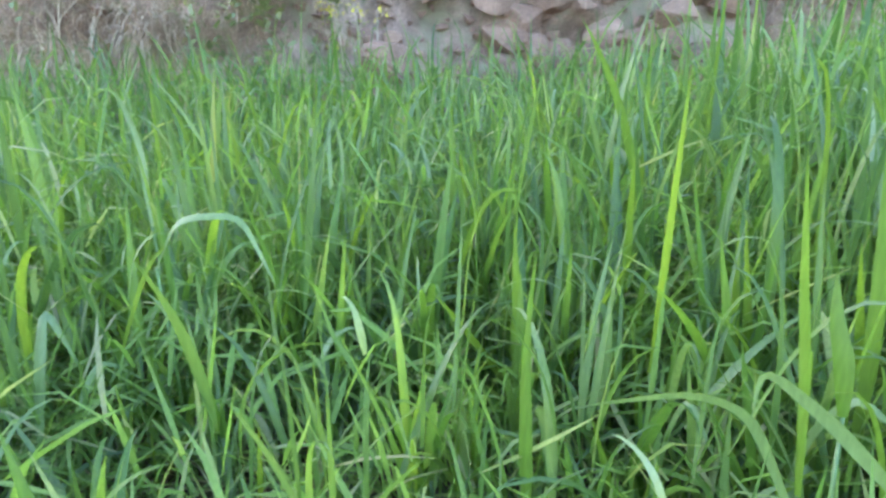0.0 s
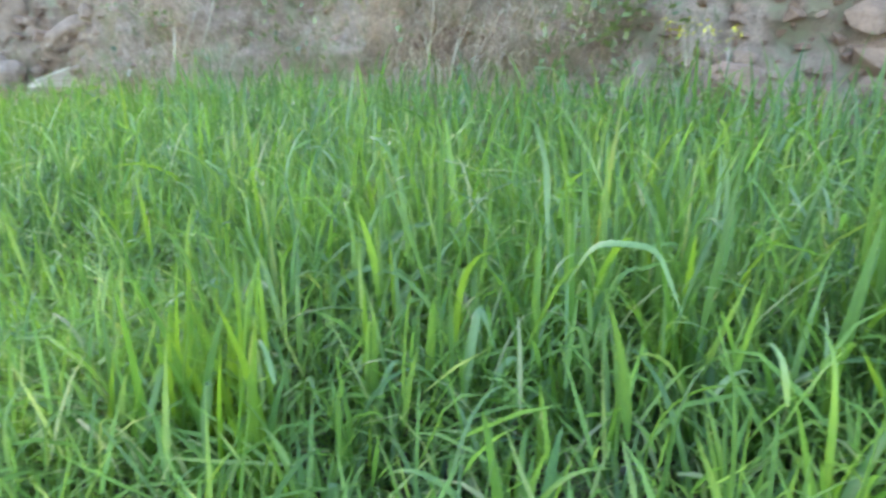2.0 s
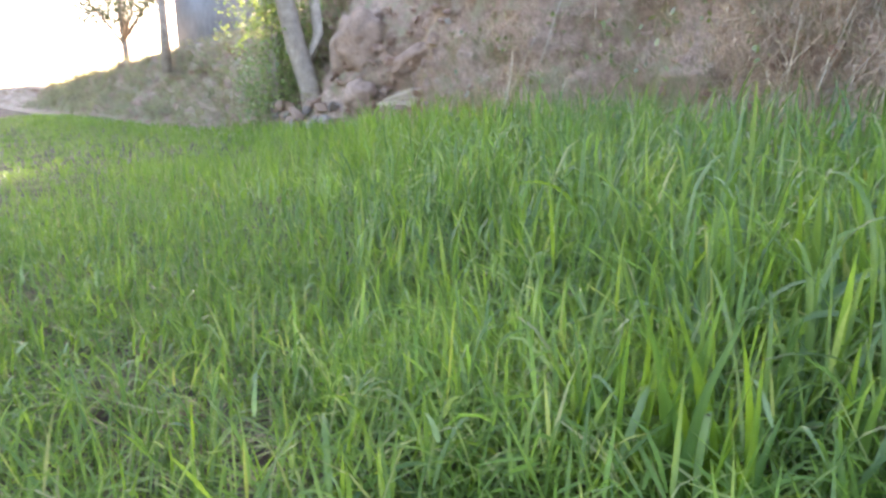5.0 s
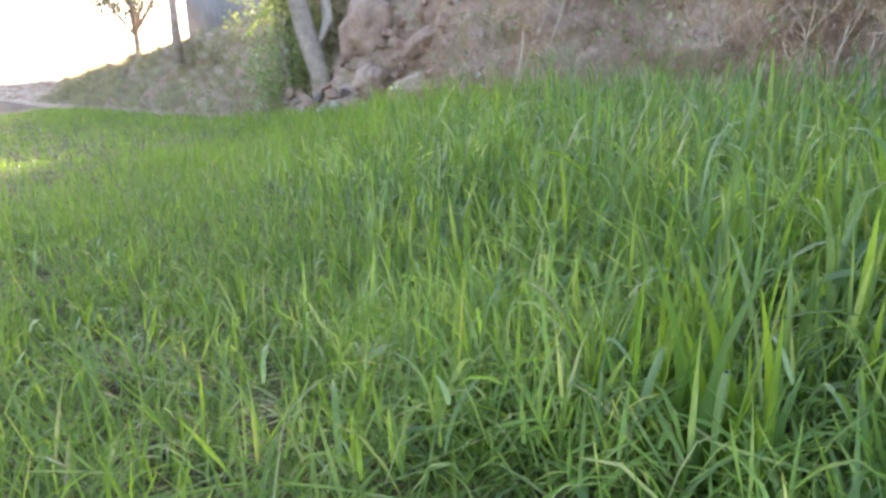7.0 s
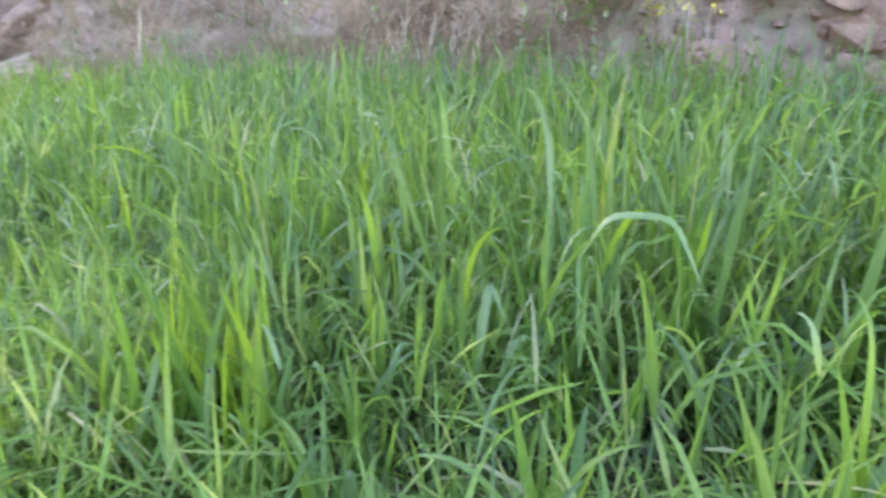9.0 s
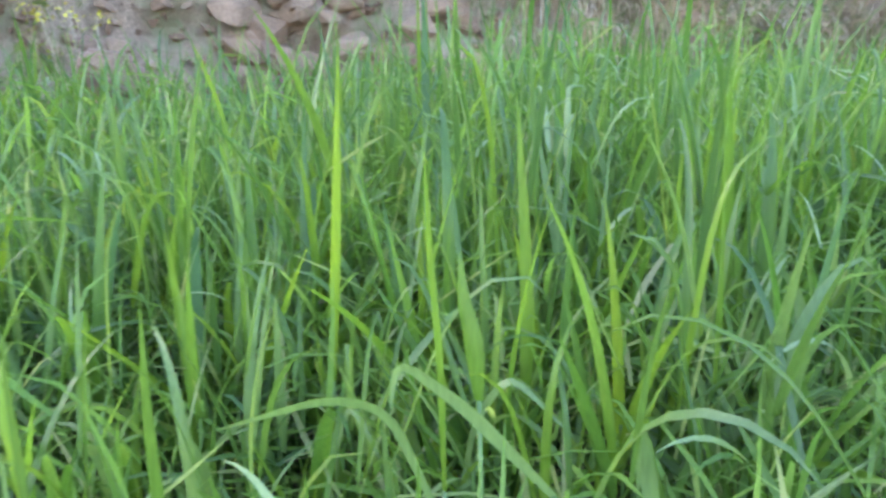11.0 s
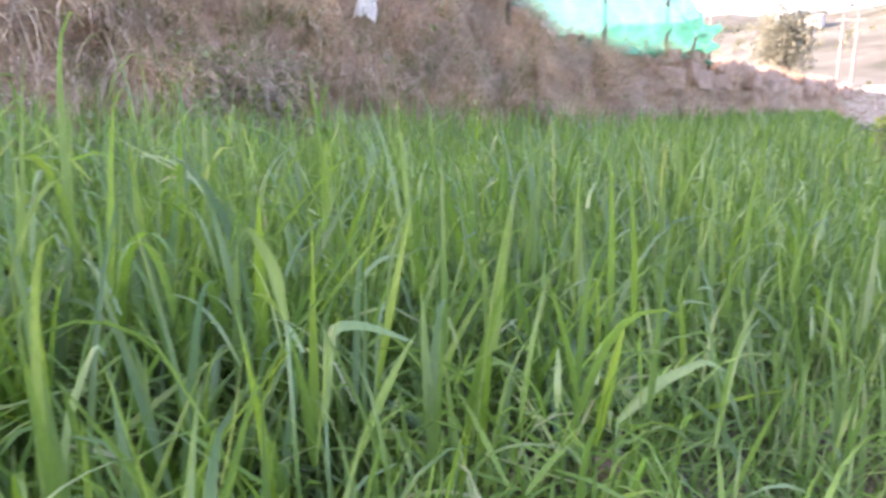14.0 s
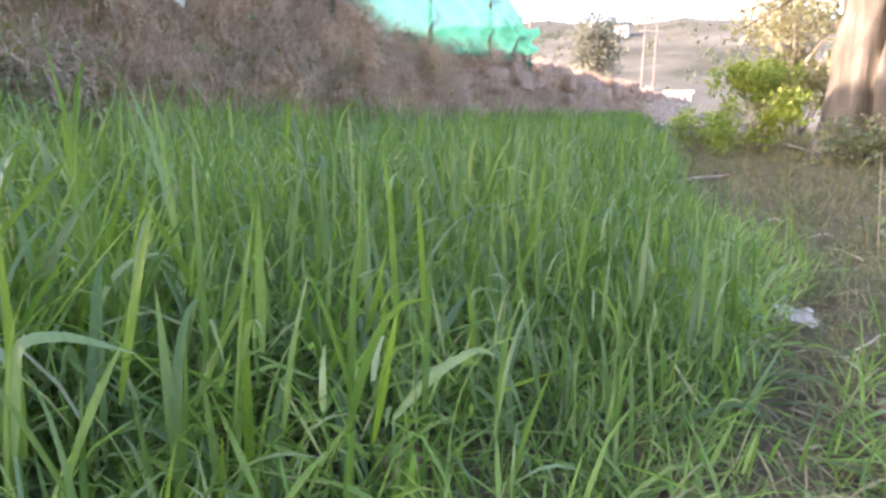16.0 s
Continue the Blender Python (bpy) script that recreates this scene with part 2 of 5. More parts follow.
M_FLOWER = plain("yellow_blossom", (0.75, 0.6, 0.06), 0.6, 60, 0.15)
M_LITTER = plain("white_plastic", (0.6, 0.57, 0.5), 0.4, 30, 0.12)
M_RAG = plain("white_cloth", (0.82, 0.79, 0.71), 0.8, 30, 0.12)
M_PINK_WALL = plain("pink_plaster", (0.5, 0.36, 0.3), 0.9, 4, 0.2)
# sheet grey lightened to stand in for haze before the shed
M_SHED = plain("grey_sheet", (0.2, 0.195, 0.19), 0.6, 3, 0.2)
M_ROOF = plain("roof_sheet", (0.2, 0.21, 0.22), 0.5, 3, 0.2)
M_FRAME = plain("white_frame", (0.75, 0.75, 0.72), 0.6)
M_GLASS = plain("dark_pane", (0.04, 0.045, 0.05), 0.15, 5, 0.1)
M_HOUSE = plain("house_plaster", (0.5, 0.47, 0.43), 0.85, 2, 0.12)
M_HOUSE_ROOF = plain("house_roof", (0.4, 0.34, 0.3), 0.8, 2, 0.15)
M_POLE = plain("pole_wood", (0.14, 0.12, 0.1), 0.85, 20, 0.2)


def net_material():
    """Woven shade net: fine holes between green threads."""
    m, n, l, p = material("green_net")
    f = noise_tex(n, l, 5, 4)
    col = ramp(n, l, f, (0.3, (0.01, 0.2, 0.12)), (0.7, (0.04, 0.33, 0.225)))
    l.new(col, p.inputs["Base Color"])
    p.inputs["Roughness"].default_value = 0.5
    t, tr, m1, m2 = (n.new("ShaderNodeBsdf" + k) for k in ("Translucent", "Transparent")), None, n.new("ShaderNodeMixShader"), n.new("ShaderNodeMixShader")
    tl, tp = t
    l.new(col, tl.inputs["Color"])
    m1.inputs[0].default_value, m2.inputs[0].default_value = 0.5, 0.12
    l.new(p.outputs[0], m1.inputs[1]), l.new(tl.outputs[0], m1.inputs[2])
    l.new(m1.outputs[0], m2.inputs[1]), l.new(tp.outputs[0], m2.inputs[2])
    l.new(m2.outputs[0], n["Material Output"].inputs["Surface"])
    return m


M_NET = net_material()


# ---------- mesh helpers ----------
def mesh_from(name, verts, faces, mat, smooth=True):
    """A mesh from arrays of places and equal-sided faces."""
    verts, faces = np.asarray(verts, np.float32), np.asarray(faces, np.int32)
    me = bpy.data.meshes.new(name)
    k = faces.shape[1]
    me.vertices.add(len(verts)), me.loops.add(faces.size), me.polygons.add(len(faces))
    me.vertices.foreach_set("co", verts.ravel())
    me.loops.foreach_set("vertex_index", faces.ravel())
    me.polygons.foreach_set("loop_start", np.arange(0, faces.size, k, dtype=np.int32))
    me.polygons.foreach_set("use_smooth", np.full(len(faces), smooth))
    me.update(calc_edges=True)
    me.materials.append(mat)
    return me


def part(name, data, mat, parent=None, label="", smooth=True):
    """Links a bmesh or a mesh as one object, under parent if there is one."""
    if isinstance(data, bmesh.types.BMesh):
        me = bpy.data.meshes.new(name)
        bmesh.ops.recalc_face_normals(data, faces=data.faces)
        data.to_mesh(me)
        data.free()
        me.materials.append(mat)
        me.polygons.foreach_set("use_smooth", np.full(len(me.polygons), smooth))
        data = me
    ob = new(name, data)
    ob.parent = parent
    return tagged(ob, label=label)


def thing(name, place, label, category, group="", kind=""):
    ob = new(name)
    ob.location = place
    ob.empty_display_size = 0.05
    return tagged(ob, label, category, group, kind)


def tube(points, radii, sides=8, bm=None, wobble=0.0, rng=random):
    """A tapered round limb along points."""
    bm = bm or bmesh.new()
    pts = [Vector(p) for p in points]
    rings = []
    for i, p in enumerate(pts):
        d = (pts[min(i + 1, len(pts) - 1)] - pts[max(i - 1, 0)]).normalized()
        u = d.orthogonal().normalized() if abs(d.z) < 0.95 else (d.cross(Vector((0, 1, 0)))).normalized()
        v = d.cross(u)
        rings.append([bm.verts.new(p + (u * math.cos(a) + v * math.sin(a)) * radii[i] * (1 + wobble * rng.uniform(-1, 1)))
                      for a in (2 * math.pi * k / sides for k in range(sides))])
    for a, b in zip(rings, rings[1:]):
        for k in range(sides):
            bm.faces.new((a[k], a[(k + 1) % sides], b[(k + 1) % sides], b[k]))
    bm.faces.new(rings[0][::-1]), bm.faces.new(rings[-1])
    return bm


def box(lo, hi, bm=None):
    bm = bm or bmesh.new()
    lo, hi = Vector(lo), Vector(hi)
    m = Matrix.LocRotScale((lo + hi) / 2, None, hi - lo)
    bmesh.ops.create_cube(bm, size=1.0, matrix=m)
    return bm


def rock(size, rng, points=34, corner=0.35):
    """An angular broken stone: the hull of random places in a rounded box, its edges worn."""
    bm = bmesh.new()
    for _ in range(points):
        v = Vector([rng.uniform(-1, 1) for _ in range(3)])
        v = v.normalized() * min(1.0, max(0.55, v.length)) if rng.random() < 1 - corner else Vector([max(-0.85, min(0.85, c * 1.3)) for c in v])
        bm.verts.new(Vector((v.x * size[0], v.y * size[1], v.z * size[2])) / 2)
    hull = bmesh.ops.convex_hull(bm, input=bm.verts)
    inside = [e for e in hull["geom_interior"] if isinstance(e, bmesh.types.BMVert)]
    bmesh.ops.delete(bm, geom=inside, context="VERTS")
    bmesh.ops.bevel(bm, geom=list(bm.edges), offset=min(size) * 0.07, segments=2, affect="EDGES", clamp_overlap=True)
    return bm


def smooth(a, b, x):
    t = np.clip((np.asarray(x, float) - a) / (b - a), 0, 1)
    return t * t * (3 - 2 * t)


def blades(base, azimuth, length, width, lean, bend, power, seg, twist=None, fold=False):
    """Strips for many leaves at once: each rises from base, leans by lean from the upright towards its azimuth and bends on by
    bend along its length, later and sharper with a higher power. fold adds a keel along the middle."""
    n = len(base)
    s = np.linspace(0, 1, seg + 1)
    ang = lean[:, None] + bend[:, None] * s[None] ** power[:, None]
    ds = length[:, None] / seg
    mid = (ang[:, 1:] + ang[:, :-1]) / 2
    out = np.concatenate([np.zeros((n, 1)), np.cumsum(np.sin(mid) * ds, 1)], 1)
    up = np.concatenate([np.zeros((n, 1)), np.cumsum(np.cos(mid) * ds, 1)], 1)
    ca, sa = np.cos(azimuth)[:, None], np.sin(azimuth)[:, None]
    centre = np.stack([base[:, :1] + out * ca, base[:, 1:2] + out * sa, base[:, 2:] + up], -1)
    tw = (np.zeros(n) if twist is None else twist)[:, None] * s[None]
    across = np.stack([-sa * np.ones_like(ang), ca * np.ones_like(ang), np.zeros_like(ang)], -1)
    normal = np.stack([-np.cos(ang) * ca, -np.cos(ang) * sa, np.sin(ang)], -1)
    side = across * np.cos(tw)[..., None] + normal * np.sin(tw)[..., None]
    face = normal * np.cos(tw)[..., None] - across * np.sin(tw)[..., None]
    prof = np.minimum(1, 0.5 + 2.5 * s) * (1 - s ** 2.2)
    half = (width[:, None] * prof[None] / 2)[..., None]
    if fold:
        rows = np.stack([centre - side * half, centre - face * half * 0.35, centre + side * half], 2)
        k = 3
    else:
        rows = np.stack([centre - side * half, centre + side * half], 2)
        k = 2
    verts = rows.reshape(-1, 3)
    one = np.array([[i * k + j, i * k + j + 1, (i + 1) * k + j + 1, (i + 1) * k + j] for i in range(seg) for j in range(k - 1)])
    faces = (one[None] + (np.arange(n) * (seg + 1) * k)[:, None, None]).reshape(-1, 4)
    return verts, faces


# ---------- ground ----------
def lump(x, y, f, seed=0.0):
    """Soft unevenness from a few crossing waves."""
    return (np.sin(x * f + seed) * np.cos(y * f * 1.3 + seed * 2) + 0.6 * np.sin(x * f * 2.1 - y * f * 1.7 + seed * 3)
            + 0.4 * np.cos(x * f * 3.7 + y * f * 4.1 + seed)) / 2


def foot(x):
    """Where the bank meets the field."""
    x = np.asarray(x, float)
    return 3.15 + 0.35 * smooth(-1.0, -4.0, x) + 0.8 * smooth(-5.0, -7.5, x) + 0.12 * lump(x, 0 * x, 1.6, 2.0) - 0.1 * smooth(2, 6, x)


def ground_z(x, y):
    x, y = np.asarray(x, float), np.asarray(y, float)
    near = np.exp(-(x * x + y * y) / 900)
    z = 0.02 * lump(x, y, 2.3, 1.0) * near + 0.012 * lump(x, y, 9.0, 4.0) * near
    z += 0.10 * smooth(1.6, 3.4, y) * near                                # soil washed against the bank
    z -= 0.15 * smooth(-4, -14, x) * smooth(-60, -20, x)
    z += 0.16 * smooth(5, 9, x) * smooth(0.4, -1.2, y) * near             # verge under the big tree
    hill = smooth(70, 420, x) * (46 + 9 * lump(x, y, 0.013, 2.0) + 4 * lump(x, y, 0.04, 5.0))
    step = np.floor(hill / 3.0) * 3.0
    z += np.where(x > 70, 0.55 * hill + 0.45 * (step + 3.0 * smooth(0.75, 1.0, (hill - step) / 3.0)), 0)
    z -= 3.0 * smooth(30, 60, x) * smooth(110, 75, x)
    return z


def graded(fine_lo, fine_hi, step, lo, hi, grow=1.13):
    out = list(np.arange(fine_lo, fine_hi, step))
    d, v = step, fine_hi
    while v < hi:
        out.append(v)
        d *= grow
        v += d
    d, v = step, fine_lo
    while v > lo:
        d *= grow
        v -= d
        out.insert(0, v)
    return np.array(out)


def grid_mesh(name, X, Y, Z, mat):
    h, w = X.shape
    i = np.arange(h * w).reshape(h, w)
    f = np.stack([i[:-1, :-1], i[:-1, 1:], i[1:, 1:], i[1:, :-1]], -1).reshape(-1, 4)
    return mesh_from(name, np.stack([X, Y, Z], -1).reshape(-1, 3), f, mat)


gx, gy = graded(-5, 11, 0.09, -900, 900), graded(-2.5, 4.0, 0.09, -900, 900)
GX, GY = np.meshgrid(gx, gy)
tagged(new("ground", grid_mesh("ground", GX, GY, ground_z(GX, GY), M_SOIL)), "bare brown soil with dry grass and far terraced hills", "ground", kind="structure")


# ---------- bank ----------
def bank_top(x):
    x = np.asarray(x, float)
    return 2.15 - 0.62 * smooth(4.5, 8.5, x) + 0.1 * lump(x, 0 * x, 0.9, 3.0) - 0.3 * smooth(-10, -14, x) - 0.75 * smooth(-15, -40, x)


def bank_surface(x, v):
    """Place on the bank: v runs from below its foot (0) over the face (0.1 to 0.75) to the level ground on top (1)."""
    f, t = foot(x), bank_top(x)
    face = np.clip((v - 0.1) / 0.65, 0, 1)
    back = np.clip((v - 0.75) / 0.25, 0, 1)
    depth = (0.85 + 0.5 * smooth(-5, -9, x) - 0.15 * smooth(3, 8, x))
    y = f - 0.25 * (1 - np.clip(v / 0.1, 0, 1)) + depth * face ** 0.8 + 60 * back ** 3
    z = -0.2 * (1 - np.clip(v / 0.1, 0, 1)) + 0.06 + (t - 0.06) * face ** 1.1 + 0.1 * back
    shade_rise = smooth(-12.5, -10.8, x) * (2.3 - 1.3 * smooth(-2.5, 0.5, x) - 1.0 * smooth(1, 4, x))     # unseen ground added behind the crest to shade the field and trunk foot
    z = z + shade_rise * smooth(0.9, 2.8, y - f) * smooth(25, 12, y)
    return y, z


bx = graded(-18, 15, 0.075, -120, 70, 1.04)
bv = np.concatenate([np.linspace(0, 0.1, 4), np.linspace(0.12, 0.75, 44), np.linspace(0.77, 1, 12)])
BX, BV = np.meshgrid(bx, bv)
BY, BZ = bank_surface(BX, BV)
shape = np.array([noise.fractal(Vector((x * 1.1, v * 3.5, 7.3)), 0.9, 2.1, 5) for x, v in zip(BX.ravel(), BV.ravel())]).reshape(BX.shape)
cracks = np.array([abs(noise.noise(Vector((x * 3.3, v * 9.0, 1.7)))) for x, v in zip(BX.ravel(), BV.ravel())]).reshape(BX.shape)
amount = 0.2 * np.clip(BV / 0.2, 0.15, 1) * np.clip((0.86 - BV) / 0.1, 0.2, 1)
fine = np.array([noise.fractal(Vector((x * 5.5, v * 16, 3.1)), 0.7, 2.2, 4) for x, v in zip(BX.ravel(), BV.ravel())]).reshape(BX.shape)
ledges = np.sin(BV * 38 + 3.0 * shape + 1.5 * np.sin(BX * 0.9))
BY2 = BY - amount * (np.clip(shape, -0.9, 1.3) + 0.5 * cracks + 0.35 * fine + 0.22 * ledges)
BZ2 = BZ + 0.25 * amount * (shape + 0.4 * fine)
tagged(new("earth_bank", grid_mesh("earth_bank", BX, BY2, BZ2, M_BANK)), "crumbling reddish brown earth bank beside the field", "bank", kind="structure")


def on_bank(x, v):
    """Nearest built place on the bank's face."""
    i, j = int(np.argmin(abs(bv - v))), int(np.argmin(abs(bx - x)))
    return float(BX[i, j]), float(BY2[i, j]), float(BZ2[i, j])


# ---------- wheat ----------
rs = np.random.RandomState(11)


def edge(x):
    """The field's near edge."""
    x = np.asarray(x, float)
    return np.where(x > 2.2, -0.24 + 0.14 * (x - 2.2), np.where(x < -1.0, 0.10 + 0.9 * (x + 1.0), 0.18 - 0.42 * smooth(1.3, 2.2, x)))


def bare(x, y):
    """Patches where soil and withered blades lie open, from 0 to 1."""
    out = 0.0
    for cx, cy, rx, ry in ((-1.92, 0.02, 0.36, 0.15), (-1.46, 0.17, 0.2, 0.12), (-2.7, -0.08, 0.34, 0.16), (1.55, 0.48, 0.22, 0.14), (2.0, 0.5, 0.22, 0.1), (1.2, 0.45, 0.1, 0.08), (-0.25, 0.8, 0.13, 0.07)):
        out = np.maximum(out, np.exp(-((x - cx) / rx) ** 2 - ((y - cy) / ry) ** 2))
    return out


def wheat_height(x, y):
    """How tall the crop stands."""
    tall = smooth(0.45, 1.25, y + 0.5 * smooth(0.1, 0.7, x) + 0.3 * np.minimum(0, x + 0.9))
    low = smooth(-0.9, -1.5, x) * smooth(0.9, 0.3, y + 0.08 * (x + 2))
    far = smooth(-3, -7, x)
    bump = 0.17 * np.exp(-((x - 0.95) / 0.6) ** 2 - ((y - 1.3) / 0.5) ** 2) + 0.11 * np.exp(-((x - 1.5) / 0.75) ** 2 - ((y - 1.9) / 0.6) ** 2)
    return (0.33 + 0.2 * tall + 0.06 * smooth(1.6, 3.0, y) + bump) * (1 - 0.45 * far) * (1 - 0.38 * low) * (1 + 0.10 * lump(x, y, 3.1, 6.0))


def scatter(x0, x1, y0, y1, density):
    n = int((x1 - x0) * (y1 - y0) * density)
    x, y = rs.uniform(x0, x1, n), rs.uniform(y0, y1, n)
    return x, y


def in_field(x, y):
    return (y > edge(x) + 0.05 * lump(x, y, 7, 1.0)) & (y < foot(x) - 0.02)


def crop(x, y, leaves, seg, fold, wide=1.0, splay=1.0):
    """Leaves of tillers at x, y: straight young spears, others that fan out, some snapped over near the tip."""
    h = wheat_height(x, y) * rs.uniform(0.62, 1.16, len(x))
    n = len(x)
    V, F, off = [], [], 0
    for k in range(leaves):
        frac = (0.48, 0.28, 0.1, 0.58, 0.18, 0.02)[k]
        base = np.stack([x + rs.normal(0, 0.012, n), y + rs.normal(0, 0.012, n), ground_z(x, y) + h * frac], -1)
        az = rs.uniform(0, 2 * np.pi, n)
        L = h * (rs.uniform(0.4, 0.6, n) if k in (0, 3) else rs.uniform(0.36, 0.74, n))
        lean = splay * np.abs(rs.normal((0.2, 0.5, 0.8, 0.14, 0.6, 1.05)[k], (0.25, 0.35, 0.35, 0.16, 0.35, 0.35)[k], n))
        hang = rs.uniform(0, 1, n) < (0.42, 0.58, 0.55, 0.3, 0.5, 0.5)[k]
        bend = np.where(hang, rs.uniform(1.2, 2.7, n), rs.uniform(-0.05, 0.6, n))
        power = np.where(hang, rs.uniform(0.8, 7.0, n), 1.5)
        L = np.where(hang, 1.15, 1.0) * L
        W = wide * np.clip(h / 0.5, 0.4, 1.0) * (0.006 + 0.0125 * rs.uniform(0, 1, n) ** 1.2) * (1.1 if k in (0, 1) else 0.9)
        v, f = blades(base, az, L, W, lean, bend, power, seg, rs.normal(0, 0.9, n), fold)
        V.append(v), F.append(f + off)
        off += len(v)
    return np.concatenate(V), np.concatenate(F)


def stems(x, y):
    """Thin upright stalks, three-sided."""
    h = wheat_height(x, y) * rs.uniform(0.4, 0.6, len(x))
    z, a = ground_z(x, y), rs.uniform(0, 6.3, len(x))
    dx, dy = rs.normal(0, 0.06, (2, len(x))) * h
    V = []
    for lv in (0, 1):
        for k in range(3):
            r = 0.0024 - 0.0007 * lv
            V.append(np.stack([x + dx * lv + r * np.cos(a + 2.1 * k), y + dy * lv + r * np.sin(a + 2.1 * k), z - 0.01 + h * lv], -1))
    V = np.stack(V, 1).reshape(-1, 3)
    one = np.array([[0, 1, 4, 3], [1, 2, 5, 4], [2, 0, 3, 5]])
    return V, (one[None] + 6 * np.arange(len(x))[:, None, None]).reshape(-1, 4)


def joined(*sets):
    V, F, off = [], [], 0
    for v, f in sets:
        V.append(v), F.append(f + off)
        off += len(v)
    return np.concatenate(V), np.concatenate(F)


def undergrowth(x, y, top, length=(0.05, 0.19), width=(0.003, 0.010)):
    """Low thin leaves between the stalks, crossing every way, many lying."""
    n = len(x)
    z = ground_z(x, y) + wheat_height(x, y) * top * rs.uniform(0.02, 1.0, n) ** 1.3
    return blades(np.stack([x, y, z], -1), rs.uniform(0, 6.28, n), rs.uniform(*length, n), rs.uniform(*width, n), rs.uniform(0.2, 1.6, n), rs.uniform(-0.2, 1.6, n), rs.uniform(0.8, 4, n), 3, rs.normal(0, 1.0, n))


def keep(x, y, mask):
    return x[mask], y[mask]


def chance(p):
    return rs.uniform(0, 1, len(p)) < p


def lane(x, y):
    """A gap in the field's ragged edge beside the bag."""
    return (x < 1.9) | (x > 3.05) | (np.abs(y + 0.18 * (x - 0.8)) > 0.075)


def fan(x, y):
    """Where the broad bright blades stand alone."""
    return np.exp(-((x + 0.8) / 0.15) ** 2 - ((y - 0.52) / 0.13) ** 2)


def clear(x, y):
    """Where the camera is carried stays free of leaves."""
    return (y > 0.28) | (x > 1.3) | (x < -0.95)


zones = []
x, y = scatter(-2.6, 2.8, -1.8, 2.0, 300)
sparse = np.where((y < 0.85) & (x > -1.1) & (x < 1.4), 0.72, 1.0) * (1 - 0.95 * bare(x, y)) * (1 - 0.9 * fan(x, y)) * np.where(lump(x, y, 5.3, 2.2) > -0.25, 1.0, 0.55)
x, y = keep(x, y, in_field(x, y) & clear(x, y) & lane(x, y) & chance(sparse))
close = (x > -1.4) & (x < 1.6) & (y < 1.25)
zones += [crop(*keep(x, y, close), 6, 9, True), crop(*keep(x, y, ~close), 6, 7, False), stems(x, y)]
x, y = scatter(-7, 6.5, -7, 3.7, 250)
m = in_field(x, y) & ~((x > -2.6) & (x < 2.8) & (y < 2.0)) & (y > -4.5)
x, y = keep(x, y, m)
zones += [crop(*keep(x, y, x > -3.2), 4, 5, False, 1.0)]
# the far left takes the paler young-leaf colour to stand in for haze
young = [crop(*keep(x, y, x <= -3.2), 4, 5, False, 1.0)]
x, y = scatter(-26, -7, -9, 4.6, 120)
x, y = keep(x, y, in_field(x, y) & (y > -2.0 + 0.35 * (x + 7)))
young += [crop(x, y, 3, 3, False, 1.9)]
x, y = scatter(6.5, 24, 0, 3.2, 220)
x, y = keep(x, y, in_field(x, y))
zones += [crop(x, y, 3, 3, False, 1.5)]
x, y = scatter(1.5, 5.0, -0.9, 0.3, 60)
x, y = keep(x, y, (y < edge(x) + 0.1) & (y > edge(x) - 0.45) & lane(x, y))
v, f = crop(x, y, 4, 5, False, 0.7)
zones += [(v * np.array([1, 1, 0.7]), f)]
x, y = scatter(-1.2, 1.3, 1.3, 2.9, 14)
v, f = crop(x, y, 3, 6, False, 0.9)
zones += [(v * np.array([1, 1, 1.2]), f)]
x, y = scatter(1.0, 3.4, 1.4, 2.9, 10)
v, f = crop(x, y, 2, 7, False, 0.8)
zones += [(v * np.array([1, 1, 1.35]), f)]
tagged(new("wheat_field", mesh_from("wheat_field", *joined(*zones), M_WHEAT)), "dense field of young green wheat with long narrow leaves", "wheat", kind="stuff")

# pale low leaves fill the room between stalks; colour lightened to lift shade there
x, y = scatter(-1.6, 2.4, 0.25, 1.9, 4000)
zones = [undergrowth(*keep(x, y, clear(x, y) & (y > edge(x)) & chance(1 - 0.6 * bare(x, y))), 0.62)]
x, y = scatter(1.0, 4.2, -0.8, 0.9, 2200)
zones += [undergrowth(*keep(x, y, clear(x, y) & (y > edge(x) - 0.22 + 0.15 * lump(x, y, 5, 2.0)) & ((y < 0.25) | (x > 2.2)) & lane(x, y)), 0.4)]
x, y = scatter(-3.2, 4.5, 1.0, 3.2, 900)
zones += [undergrowth(*keep(x, y, in_field(x, y)), 0.9, (0.06, 0.2), (0.004, 0.011))]
tagged(new("low_wheat_leaves", mesh_from("low_wheat_leaves", *joined(*zones), M_LOW)), "pale grey-green low leaves between the wheat stalks", "wheat", kind="stuff")

# leaf tops that have snapped over; the sky's glints are put in as pale colour
x, y = scatter(-4.0, 5.0, -0.3, 3.2, 120)
x, y = keep(x, y, in_field(x, y) & clear(x, y) & chance(np.where((y < 0.8) & (x < 2.0), 0.35, 1.0)))
h, n = wheat_height(x, y), len(x)
z = ground_z(x, y) + h * rs.uniform(0.35, 0.82, n)
v = blades(np.stack([x, y, z], -1), rs.uniform(0, 6.28, n), h * rs.uniform(0.16, 0.34, n), rs.uniform(0.005, 0.011, n), rs.uniform(0.1, 0.7, n), rs.uniform(1.2, 2.2, n), rs.uniform(1.0, 4.0, n), 8, rs.normal(0, 0.6, n))
tagged(new("bent_wheat_leaves", mesh_from("bent_wheat_leaves", *v, M_GLINT_TIP)), "bent-over tips of wheat leaves in the field, pale for sky glints", "wheat", kind="stuff")

